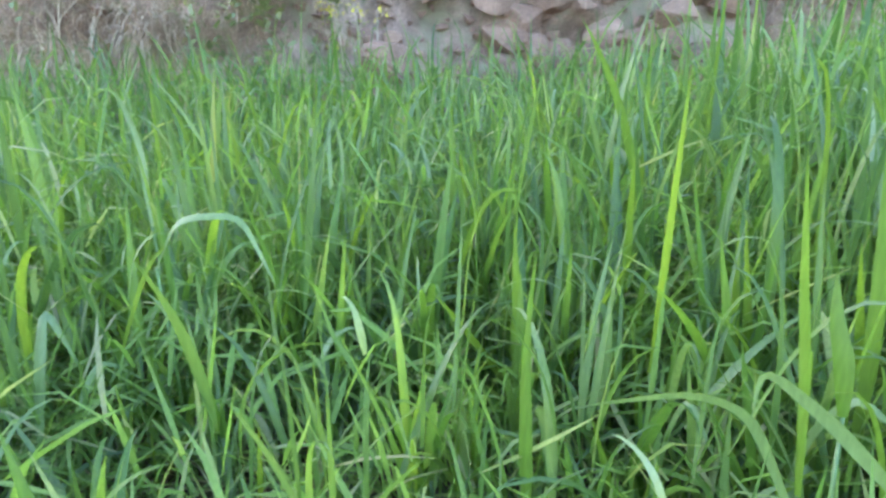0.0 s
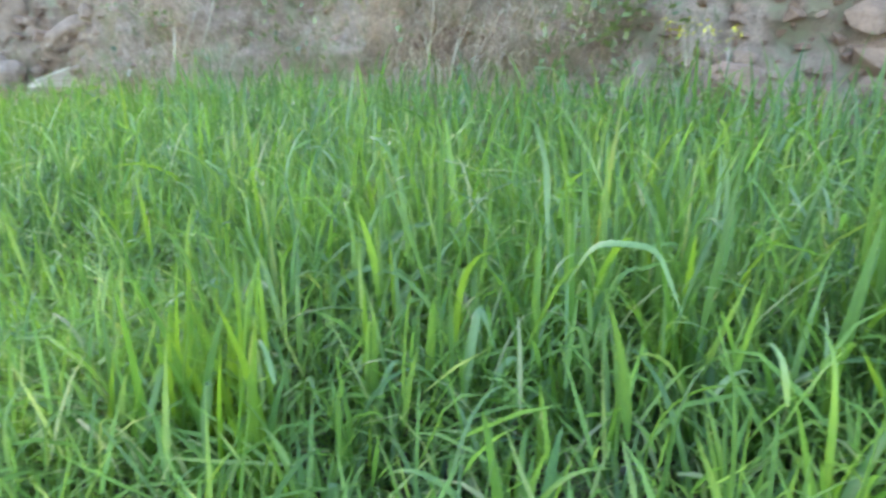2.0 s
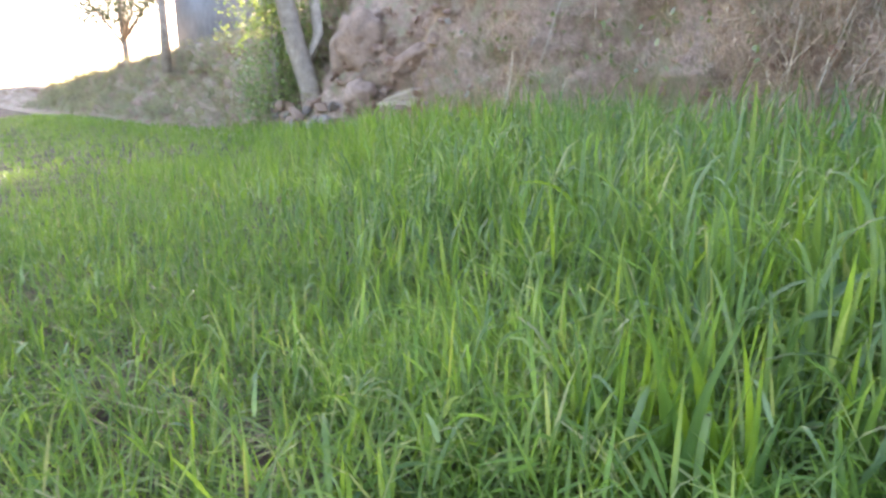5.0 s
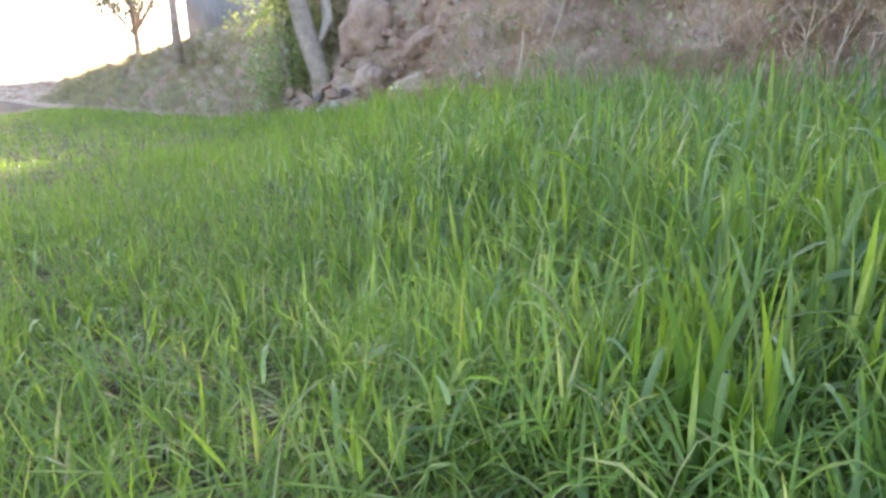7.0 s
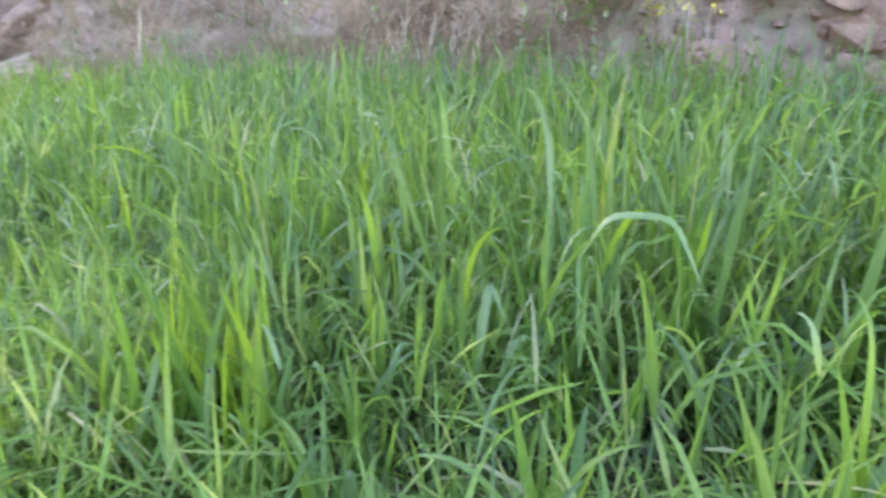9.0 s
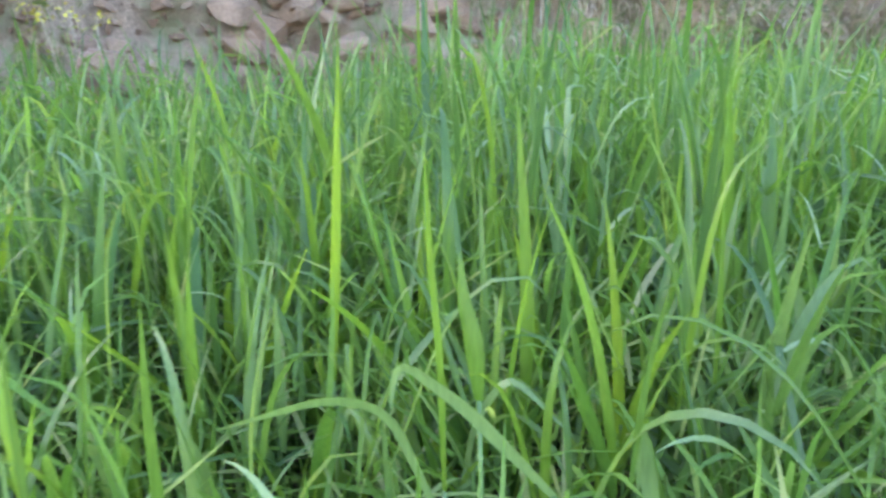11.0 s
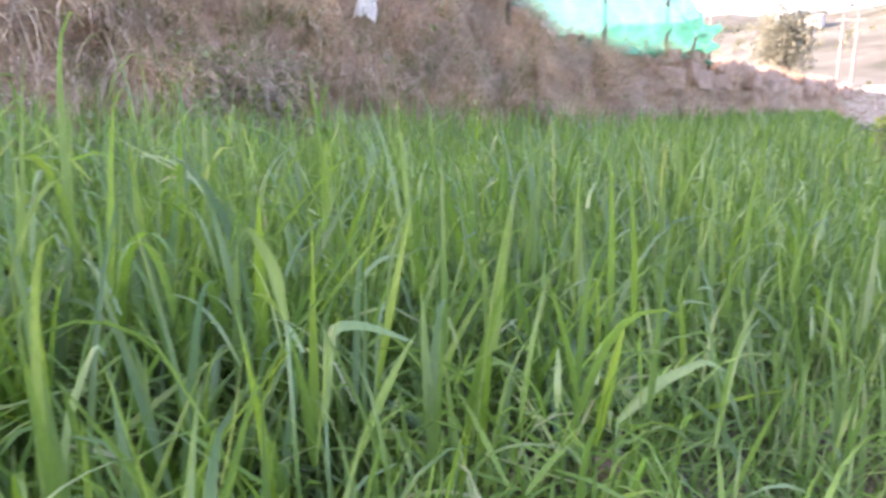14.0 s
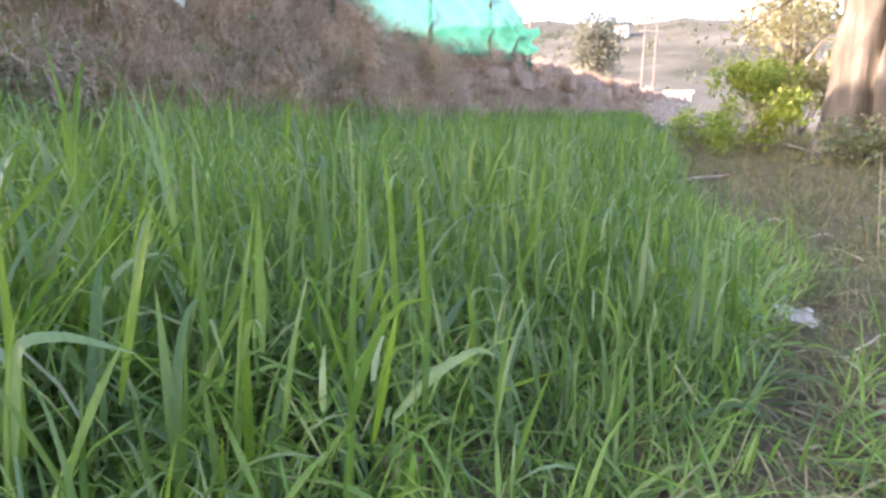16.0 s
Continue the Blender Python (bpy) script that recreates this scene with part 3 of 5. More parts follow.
x, y = scatter(-4.0, -0.35, -2.2, 0.8, 560)
thin = (1 - 0.97 * bare(x, y)) * (1 - 0.9 * fan(x, y)) * np.where(x < -2.6, 0.6, 1.0) * np.where(lump(x, y, 4.2, 3.0) > 0.1, 1.0, 0.5)
x, y = keep(x, y, (y > edge(x) - 0.15) & (clear(x, y)) & (y < 0.8 - 0.35 * smooth(-0.9, -0.4, x)) & chance(thin))
v, f = crop(x, y, 5, 5, False, 0.66, 1.7)
x, y = scatter(-4.2, -0.8, -2.4, 0.9, 4200)
x, y = keep(x, y, (y > edge(x) - 0.2) & clear(x, y) & chance(np.where(x < -2.6, 0.55, 1.0) * (1 - 0.8 * bare(x, y))))
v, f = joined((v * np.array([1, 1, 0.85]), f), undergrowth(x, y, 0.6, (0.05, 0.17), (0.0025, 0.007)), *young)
tagged(new("young_wheat", mesh_from("young_wheat", v, f, M_YOUNG_HAZED)), "thin wispy yellow-green wheat at the field's edge, and the haze-paled far field", "wheat", kind="stuff")


def wheat_plant(place, leaves, label="young green wheat plant standing in the field", rng=random):
    """One plant: stalks with leaves; a leaf is (azimuth, start, length, width, lean, bend, power)."""
    x, y = place
    z = float(ground_z(x, y))
    p = thing("wheat_plant", (x, y, z), label, "wheat", "wheat plants at the field's edge")
    for k, (az, start, length, width, lean, bend, power) in enumerate(leaves):
        if k % 3 == 0:
            a, top = rng.uniform(0, 6.3), max(l[1] for l in leaves[k:k + 3])
            b0 = (0.012 * math.cos(a), 0.012 * math.sin(a))
            part("stem", tube([(b0[0], b0[1], -0.01), (b0[0] * 0.6, b0[1] * 0.6, top * 0.6), (0, 0, top)], (0.003, 0.0026, 0.002), 5), M_STEM, p)
        one = [np.array([v], float) for v in (az, length, width, lean, bend, power, rng.uniform(-0.7, 0.7))]
        v, f = blades(np.array([[0.0, 0.0, start - 0.02]]), one[0], one[1], one[2], one[3], one[4], one[5], 14, one[6], True)
        part("leaf", mesh_from("leaf", v, f, M_WHEAT_ONE), M_WHEAT_ONE, p)
    return p


def random_leaves(h, count, rng):
    out = []
    for k in range(count):
        hang = rng.random() < 0.36
        out.append((rng.uniform(0, 6.28), h * rng.uniform(0.15, 0.5), h * rng.uniform(0.42, 0.7), rng.uniform(0.010, 0.021), rng.uniform(0.04, 0.6),
                    rng.uniform(1.4, 2.8) if hang else rng.uniform(-0.05, 0.5), rng.uniform(2.5, 9) if hang else 1.5))
    return out


rng = random.Random(5)
for k in range(130):
    px, py = -1.15 + 2.9 * (k + rng.uniform(0, 1)) / 130, rng.uniform(0.42, 1.25)
    if rng.random() < float(max(bare(px, py), fan(px, py))):
        continue
    h = float(wheat_height(px, py)) * rng.uniform(0.85, 1.1)
    wheat_plant((px, py), random_leaves(h, rng.randint(4, 6), rng), rng=rng)


def bent_blade(points, width, roll=0.9, seg=16):
    """A single leaf that follows base, shoulder, knee and tip; it keeps a keel along its middle and narrows to the tip."""
    P = [Vector(p) for p in points]
    cum = [0.0]
    for a, b in zip(P, P[1:]):
        cum.append(cum[-1] + (b - a).length)

    def along(s):
        d = s * cum[-1]
        i = min(len(P) - 2, max(0, sum(c <= d for c in cum) - 1))
        return P[i].lerp(P[i + 1], (d - cum[i]) / max(1e-6, cum[i + 1] - cum[i]))
    mid = [along(i / seg) for i in range(seg + 1)]
    for _ in range(2):
        mid = [mid[0]] + [(a + 2 * b + c) / 4 for a, b, c in zip(mid, mid[1:], mid[2:])] + [mid[-1]]
    flat = (P[-1] - P[0]).cross(P[len(P) // 2] - P[0])
    if flat.length < 1e-5:
        flat = Vector((1, 0, 0))
    flat.normalize()
    verts = []
    for i, c in enumerate(mid):
        s = i / seg
        d = (mid[min(i + 1, seg)] - mid[max(i - 1, 0)]).normalized()
        side = (flat - d * flat.dot(d)).normalized()
        side = (side * math.cos(roll) + d.cross(side) * math.sin(roll)).normalized()
        half = width / 2 * min(1, 0.45 + 1.6 * s) * (1 - s ** 2.6)
        keel = d.cross(side) * half * 0.3
        verts += [c - side * half, c - keel, c + side * half]
    faces = [(3 * i + j, 3 * i + j + 1, 3 * i + j + 4, 3 * i + j + 3) for i in range(seg) for j in (0, 1)]
    return verts, faces


def marked_plant(leaf, width, mat, extra=3):
    """A plant known by one leaf; leaf gives its base, shoulder, knee and tip. Other leaves stand round it."""
    b = Vector(leaf[0])
    x, y = b.x, b.y
    root = Vector((x, y, float(ground_z(x, y))))
    p = thing("wheat_plant", root, "young wheat plant with one broad pale folded leaf" if mat is M_WHEAT_PALE else "young wheat plant with a bright yellow-green upright leaf", "wheat", "wheat plants at the field's edge")
    part("stem", tube([(0.008, 0, -0.01), (0.004, 0.003, (b.z - root.z) * 0.6), tuple(b - root)], (0.003, 0.0026, 0.002), 5), M_STEM, p)
    v, f = bent_blade([Vector(q) - root for q in leaf], width * 0.85)
    part("leaf", mesh_from("leaf", v, f, mat), mat, p, "broad pale leaf, bent over" if mat is M_WHEAT_PALE else "bright leaf lit through")
    h = float(wheat_height(x, y)) * 0.8
    for az, start, length, w, lean, bend, power in random_leaves(h, extra, rng):
        one = [np.array([q], float) for q in (az, length, w * 0.85, lean, bend, power, rng.uniform(-0.7, 0.7))]
        v, f = blades(np.array([[0.0, 0.0, start * 0.5]]), one[0], one[1], one[2], one[3], one[4], one[5], 12, one[6], True)
        part("leaf", mesh_from("leaf", v, f, M_WHEAT_ONE), M_WHEAT_ONE, p)
    return p


# plants that stand out by a folded, hanging or very upright leaf
for base, shoulder, knee, tip, width in (
        ((-0.736, 0.446, 0.15), (-0.741, 0.459, 0.242), (-0.743, 0.476, 0.295), (-0.734, 0.463, 0.225), 0.020),
        ((-0.857, 0.436, 0.15), (-0.847, 0.463, 0.22), (-0.84, 0.493, 0.293), (-0.857, 0.463, 0.24), 0.017),
        ((-0.49, 0.712, 0.16), (-0.489, 0.736, 0.255), (-0.484, 0.765, 0.342), (-0.45, 0.759, 0.262), 0.024),
        ((-0.47, 1.05, 0.37), (-0.487, 1.082, 0.508), (-0.519, 1.093, 0.597), (-0.557, 1.073, 0.588), 0.018),
        ((-1.203, 1.177, 0.33), (-1.206, 1.216, 0.467), (-1.182, 1.25, 0.54), (-1.148, 1.265, 0.538), 0.016),
        ((-0.53, 0.445, 0.08), (-0.537, 0.455, 0.153), (-0.545, 0.466, 0.208), (-0.522, 0.463, 0.14), 0.019),
        ((-0.375, 0.85, 0.36), (-0.335, 0.84, 0.432), (-0.245, 0.829, 0.438), (-0.199, 0.805, 0.345), 0.0145),
        ((-0.289, 0.792, 0.14), (-0.299, 0.818, 0.236), (-0.319, 0.841, 0.318), (-0.325, 0.828, 0.265), 0.019),
        ((0.40, 0.45, 0.265), (0.343, 0.488, 0.33), (0.292, 0.518, 0.372), (0.285, 0.508, 0.325), 0.021),
        ((0.317, 0.474, 0.24), (0.283, 0.51, 0.333), (0.239, 0.528, 0.34), (0.145, 0.555, 0.312), 0.016),
        ((0.747, 0.549, 0.28), (0.746, 0.565, 0.348), (0.734, 0.578, 0.378), (0.712, 0.587, 0.375), 0.016),
        ((0.70, 1.004, 0.44), (0.709, 1.023, 0.519), (0.715, 1.035, 0.568), (0.75, 1.023, 0.562), 0.018),
        ((0.627, 0.52, 0.17), (0.622, 0.545, 0.247), (0.616, 0.561, 0.296), (0.60, 0.566, 0.285), 0.018),
        ((0.487, 0.435, 0.22), (0.482, 0.449, 0.276), (0.48, 0.458, 0.306), (0.472, 0.443, 0.24), 0.021),
        ((1.156, 0.429, 0.35), (1.174, 0.436, 0.445), (1.2, 0.409, 0.444), (1.236, 0.368, 0.42), 0.018),
        ((1.129, 0.446, 0.46), (1.128, 0.459, 0.514), (1.117, 0.482, 0.553), (1.111, 0.484, 0.535), 0.022),
        ((0.962, 0.58, 0.30), (0.981, 0.583, 0.383), (1.011, 0.574, 0.451), (1.014, 0.566, 0.43), 0.018),
        ((1.893, 0.28, 0.08), (1.908, 0.3, 0.196), (1.923, 0.325, 0.316), (1.952, 0.255, 0.302), 0.018),
        ((1.52, 0.27, 0.25), (1.554, 0.229, 0.304), (1.583, 0.179, 0.338), (1.592, 0.152, 0.32), 0.021),
        ((-1.6, 0.198, 0.03), (-1.607, 0.219, 0.09), (-1.607, 0.25, 0.158), (-1.592, 0.268, 0.15), 0.013),
        ((-0.183, 1.247, 0.36), (-0.186, 1.278, 0.467), (-0.204, 1.297, 0.534), (-0.222, 1.295, 0.525), 0.016),
        ((0.398, 1.383, 0.35), (0.405, 1.41, 0.449), (0.424, 1.429, 0.514), (0.47, 1.43, 0.506), 0.017)):
    marked_plant((base, shoulder, knee, tip), width, M_WHEAT_PALE)
for base, shoulder, knee, tip, width in (
        ((0.323, 0.491, 0.26), (0.329, 0.515, 0.361), (0.329, 0.536, 0.432), (0.333, 0.567, 0.55), 0.022),
        ((0.357, 0.502, 0.33), (0.356, 0.509, 0.376), (0.351, 0.521, 0.411), (0.351, 0.53, 0.45), 0.021),
        ((0.954, 0.712, 0.18), (1.025, 0.672, 0.281), (1.096, 0.623, 0.35), (1.16, 0.576, 0.40), 0.018),
        ((0.056, 1.109, 0.32), (0.049, 1.131, 0.402), (0.041, 1.154, 0.483), (0.044, 1.145, 0.455), 0.017),
        ((0.27, 0.74, 0.25), (0.28, 0.75, 0.36), (0.29, 0.76, 0.48), (0.30, 0.765, 0.62), 0.02),
        ((0.10, 0.56, 0.16), (0.10, 0.57, 0.25), (0.10, 0.58, 0.33), (0.105, 0.59, 0.42), 0.022),
        ((0.45, 0.62, 0.2), (0.46, 0.63, 0.32), (0.46, 0.64, 0.42), (0.455, 0.655, 0.57), 0.02)):
    marked_plant((base, shoulder, knee, tip), width, M_WHEAT_LIT)
# more leaves that arch over between the stalks
for k in range(46):
    x, y = rng.uniform(-1.05, 1.5), rng.uniform(0.5, 1.0)
    top, a, out = rng.uniform(0.45, 0.8) * float(wheat_height(x, y)), rng.uniform(0, 6.28), rng.uniform(0.05, 0.12)
    c, d = math.cos(a), math.sin(a)
    marked_plant(((x, y, top * 0.4), (x + 0.2 * out * c, y + 0.2 * out * d, top * 0.8), (x + 0.55 * out * c, y + 0.55 * out * d, top), (x + 1.2 * out * c, y + 1.2 * out * d, top - rng.uniform(0.01, 0.08))), rng.uniform(0.010, 0.019), M_WHEAT_PALE, 2)
# plants in the brighter near-leaf colour, added to lift a dark patch
for k in range(26):
    px, py = rng.uniform(-0.05, 0.6), rng.uniform(0.65, 1.15)
    wheat_plant((px, py), random_leaves(float(wheat_height(px, py)) * rng.uniform(0.7, 1.05), 6, rng), rng=rng)
# short-topped bright blades, bent flat at the end
for k in range(16):
    x, y = 0.62 + 0.5 * rng.random(), 0.62 + 0.36 * rng.random()
    top = rng.uniform(0.49, 0.57)
    marked_plant(((x, y, top - 0.2), (x, y + 0.003, top - 0.1), (x + 0.003, y + 0.005, top), (x + rng.uniform(-0.01, 0.01), y - 0.004, top - 0.022)), 0.013, M_WHEAT_LIT, 1)
# a fan of broad bright blades
for k in range(40):
    a = rng.uniform(0, 6.28)
    x, y = -0.80 + 0.12 * rng.uniform(-1, 1), 0.55 + 0.08 * rng.uniform(-1, 1)
    h = rng.uniform(0.26, 0.45)
    dx, dy = 0.09 * h * math.cos(a), 0.09 * h * math.sin(a)
    marked_plant(((x, y, 0.06), (x + dx * 0.4, y + dy * 0.4, h * 0.4), (x + dx, y + dy, h * 0.72), (x + 2.2 * dx, y + 2.2 * dy, h)), rng.uniform(0.018, 0.027), M_WHEAT_LIT if k % 2 else M_WHEAT_ONE, 2)
for k in range(7):
    x, y = 2.1 + 0.13 * k, -0.48 - 0.07 * (k % 4)
    wheat_plant((x, y), [(rng.uniform(0, 6.3), 0.05, rng.uniform(0.2, 0.32), 0.012, rng.uniform(0.02, 0.25), rng.uniform(0, 0.5), 2.0) for _ in range(4)], "small young wheat plant sprouting on the verge", rng)


# ---------- stone wall in the bank ----------
def stone_set(count, size, seed, mat, points=30):
    """A few stone meshes to be shared by many stones."""
    r, out = random.Random(seed), []
    for _ in range(count):
        bm = rock([s * r.uniform(0.85, 1.15) for s in size], r, points)
        me = bpy.data.meshes.new("stone")
        bmesh.ops.recalc_face_normals(bm, faces=bm.faces)
        bm.to_mesh(me)
        bm.free()
        me.materials.append(mat)
        out.append(me)
    return out


def put(mesh, name, place, turn=(0, 0, 0), scale=1.0, parent=None):
    ob = new(name, mesh)
    ob.parent = parent
    s = scale if isinstance(scale, (tuple, list)) else (scale,) * 3
    off = parent.location if parent else Vector()
    ob.matrix_basis = Matrix.LocRotScale(Vector(place) - off, Euler(turn), s)
    return ob


rng = random.Random(8)
wall = thing("stone_wall", (0.6, 3.2, 0.1), "rough dry-stone wall of pinkish grey stones holding the bank", "stone wall")
rough_stones = stone_set(12, (0.25, 0.22, 0.18), 3, M_STONE)
for k in range(240):
    x, z = -0.55 + 2.0 * rng.random(), 0.1 + 1.4 * (k + rng.random()) / 240
    w = rng.choice((0.3, 0.45, 0.6)) if x < 0.2 else rng.choice((0.4, 0.55, 0.75, 0.95, 1.1))
    v = 0.1 + 0.65 * ((z - 0.06) / 2.1) ** 0.91
    if x < 0.15 and rng.random() < 0.5:
        continue
    put(rng.choice(rough_stones), "stone", (x, on_bank(x, v)[1] + rng.uniform(-0.02, 0.05) * w, z), (rng.uniform(-0.4, 0.4), rng.uniform(-0.4, 0.4), rng.uniform(-1.0, 1.0)),
        (w, w, w * rng.uniform(0.65, 1.0)), wall)
V, F, off = [], [], 0
rubble_stones = stone_set(6, (0.25, 0.22, 0.18), 5, M_STONE, 8)
for k in range(560):
    x, z = -0.8 + 2.4 * rng.random(), 0.1 + 1.45 * rng.random()
    w = rng.uniform(0.12, 0.38)
    me = rng.choice(rubble_stones)
    m = Matrix.LocRotScale(Vector((x, on_bank(x, 0.1 + 0.65 * ((z - 0.06) / 2.1) ** 0.91)[1] - 0.01, z)) - wall.location, Euler((rng.uniform(-1, 1), rng.uniform(-1, 1), rng.uniform(-3, 3))), (w, w, w))
    V += [tuple(m @ v.co) for v in me.vertices]
    F += [tuple(i + off for i in p.vertices) for p in me.polygons]
    off += len(me.vertices)
me = bpy.data.meshes.new("rubble")
me.from_pydata(V, [], F)
me.materials.append(M_STONE)
tagged(part("rubble", me, M_STONE, wall, smooth=False), "small rubble packed between the wall's stones", kind="stuff")

# courses of rounded stones along the top of the far bank
course = thing("stone_coping", (10.0, 3.2, 1.0), "courses of rounded earthy stones along the bank's crest", "stone wall")
round_stones = stone_set(8, (0.7, 0.46, 0.38), 12, M_MUD_ROCK, 90)
for row in range(2):
    x = 11.0 + 0.25 * row
    while x < 34:
        p = on_bank(x, 0.6 + 0.11 * row + rng.uniform(-0.02, 0.02))
        put(rng.choice(round_stones), "stone", (x, p[1] + rng.uniform(0.02, 0.12), p[2]),
            (rng.uniform(-0.15, 0.15), rng.uniform(-0.15, 0.15), rng.uniform(-0.3, 0.3)), rng.uniform(0.85, 1.15), course)
        x += rng.uniform(0.42, 0.58)


# ---------- loose stones ----------
def loose_stone(place, size, label, mat=M_STONE_GREY, seed=0, turn=(0, 0, 0), group="loose stones on the bank", points=18):
    r = random.Random(seed)
    ob = part("stone", rock(size, r, points), mat, smooth=False)
    ob.location, ob.rotation_euler = place, turn
    return tagged(ob, label, "stone", group)


def boulder(place, size, label, seed, mat=M_MUD_ROCK, turn=(0, 0, 0)):
    """A weathered rounded rock, lumpy and cracked."""
    bm = bmesh.new()
    bmesh.ops.create_icosphere(bm, subdivisions=4, radius=1.0)
    o = Vector((seed * 3.1, seed * 1.7, 0.5))
    for v in bm.verts:
        c = v.co.copy()
        d = 1 + 0.28 * noise.noise(c * 1.3 + o) + 0.14 * noise.noise(c * 3.1 + o) + 0.06 * noise.noise(c * 7.5 + o) - 0.1 * max(0, 0.25 - abs(noise.noise(c * 2.2 - o))) / 0.25
        v.co = Vector((c.x * size[0], c.y * size[1], c.z * size[2])) * d * 0.5
    ob = part("boulder", bm, mat)
    ob.location, ob.rotation_euler = place, turn
    return tagged(ob, label, "boulder", "boulders on the bank")


for k in range(44):
    h, s = rng.random() ** 1.5, rng.uniform(0.14, 0.32)
    x, z = rng.uniform(-10.5, -8.5), 0.05 + 0.5 * h
    loose_stone((x, float(foot(x)) - 0.12 + 0.4 * h + rng.uniform(-0.08, 0.05), z), (s, s * 0.8, s * 0.65), "grey broken stone heaped at the foot of the bank", (M_STONE_GREY, M_MUD_ROCK)[k % 2], 700 + k,
                (rng.uniform(-0.5, 0.5), rng.uniform(-0.5, 0.5), rng.uniform(0, 3)), "rubble at the bank's foot")
for k in range(110):
    x, v = rng.uniform(-10.6, -5.6), 0.2 + 0.42 * rng.random() ** 1.3
    s = rng.uniform(0.06, 0.2) if k % 7 else 0.28
    p = on_bank(x, v)
    loose_stone((p[0], p[1] - 0.04, p[2] + 0.03), (s, s * 0.8, s * 0.6), "broken stone in the rubble at the bank's foot", (M_STONE, M_MUD_ROCK)[k % 2], k,
                turn=(rng.uniform(-0.4, 0.4), rng.uniform(-0.4, 0.4), rng.uniform(0, 3)), group="rubble at the bank's foot")
for k in range(130):
    x, v = rng.uniform(-7.8, 3.0), rng.uniform(0.14, 0.62)
    s = rng.uniform(0.03, 0.13)
    p = on_bank(x, v)
    loose_stone((p[0], p[1] - 0.01, p[2]), (s, s * 0.8, s * 0.7), "small broken stone stuck in the earth bank", M_STONE if k % 2 else M_MUD_ROCK, 100 + k, (rng.uniform(-1, 1), 0, rng.uniform(0, 3)))
boulder((-8.55, 5.0, 1.38), (0.8, 0.7, 0.95), "big rounded brown boulder leaning on the bank", 7, turn=(0.1, 0.08, 0.3))
boulder((-7.35, 5.0, 1.1), (0.95, 0.6, 0.34), "big sloping brown rock slab on the bank", 9, turn=(0.25, -0.35, 0.1))
boulder((-7.95, 4.5, 0.66), (0.44, 0.42, 0.48), "rounded brown boulder at the bank's foot", 4, turn=(0, 0, 0.5))
boulder((-9.25, 5.2, 1.35), (0.6, 0.6, 0.95), "dark upright boulder in the bank's recess", 15, turn=(0, 0, 0.2))
boulder((-1.15, 3.85, 1.25), (0.55, 0.4, 0.7), "smooth pinkish boulder sticking out of the bank", 21, M_BAG, (0.1, 0.25, 0.4))
loose_stone((-0.30, 3.2, 0.62), (0.32, 0.26, 0.24), "squared pinkish stone at the bank's foot", M_STONE, 22, (0, 0.05, 0.2), "boulders on the bank")
loose_stone((2.72, 3.42, 0.82), (0.3, 0.3, 0.26), "pinkish flat stone under the overhanging grass", M_STONE, 24, (0.2, 0.3, 0.3), "boulders on the bank")
boulder((-3.05, 4.3, 1.5), (1.0, 0.5, 0.75), "reddish rock face bulging from the bank", 26, M_BAG, (0.2, 0.2, 0.1))


for k, (x, y, d) in enumerate(((1.73, 0.36, 0.11), (1.62, 0.3, 0.06), (1.25, 0.42, 0.07), (1.5, 0.25, 0.05), (-1.7, 0.1, 0.08), (-1.95, 0.02, 0.06), (-2.2, 0.15, 0.09), (2.4, -0.45, 0.06), (-0.2, 0.8, 0.05))):
    loose_stone((x, y, float(ground_z(x, y)) + d * 0.25), (d, d * 0.9, d * 0.7), "reddish brown clod of earth on the soil", M_BAG, 300 + k, (0, 0, k), "clods of earth", 40)


def litter(place, size, label, turn=(0, 0, 0), seed=1, mat=M_LITTER):
    """A crumpled scrap of thin plastic."""
    r, n = random.Random(seed), 7
    bm = bmesh.new()
    g = [[bm.verts.new((size[0] * (i / (n - 1) - 0.5) * r.uniform(0.8, 1.1), size[1] * (j / (n - 1) - 0.5) * r.uniform(0.8, 1.1), size[2] * r.uniform(0, 1)))
          for j in range(n)] for i in range(n)]
    for i in range(n - 1):
        for j in range(n - 1):
            bm.faces.new((g[i][j], g[i + 1][j], g[i + 1][j + 1], g[i][j + 1]))
    bmesh.ops.solidify(bm, geom=list(bm.faces), thickness=0.002)
    ob = part("plastic_scrap" if mat is M_LITTER else "rag", bm, mat, smooth=False)
    ob.location, ob.rotation_euler = place, turn
    return tagged(ob, label, "litter", "scraps of litter")


litter((-0.26, 0.86, 0.05), (0.035, 0.03, 0.02), "tiny white scrap between the wheat stalks", seed=9)
litter((2.87, -0.30, 0.05), (0.15, 0.11, 0.03), "crumpled white plastic bag on the dry grass", seed=3)
for k, (x, v, s) in enumerate(((-7.5, 0.46, 0.15), (-6.05, 0.48, 0.13), (-5.3, 0.6, 0.1), (-5.9, 0.55, 0.08), (-9.7, 0.16, 0.1), (-4.9, 0.31, 0.07), (-10.0, 0.2, 0.08), (-7.4, 0.15, 0.09))):
    p = on_bank(x, v)
    litter((p[0], p[1] - 0.04, p[2] + 0.02), (s, s * 0.8, 0.05), "white scrap of plastic on the earth bank", (1.0, 0.2, k), 20 + k)
slab = on_bank(-6.05, 0.39)
loose_stone((slab[0], slab[1] - 0.05, slab[2]), (0.42, 0.14, 0.06), "pale flat slab of stone on the bank", M_STONE, 31, (0.5, -0.6, 0.2))
p = on_bank(4.35, 0.5)
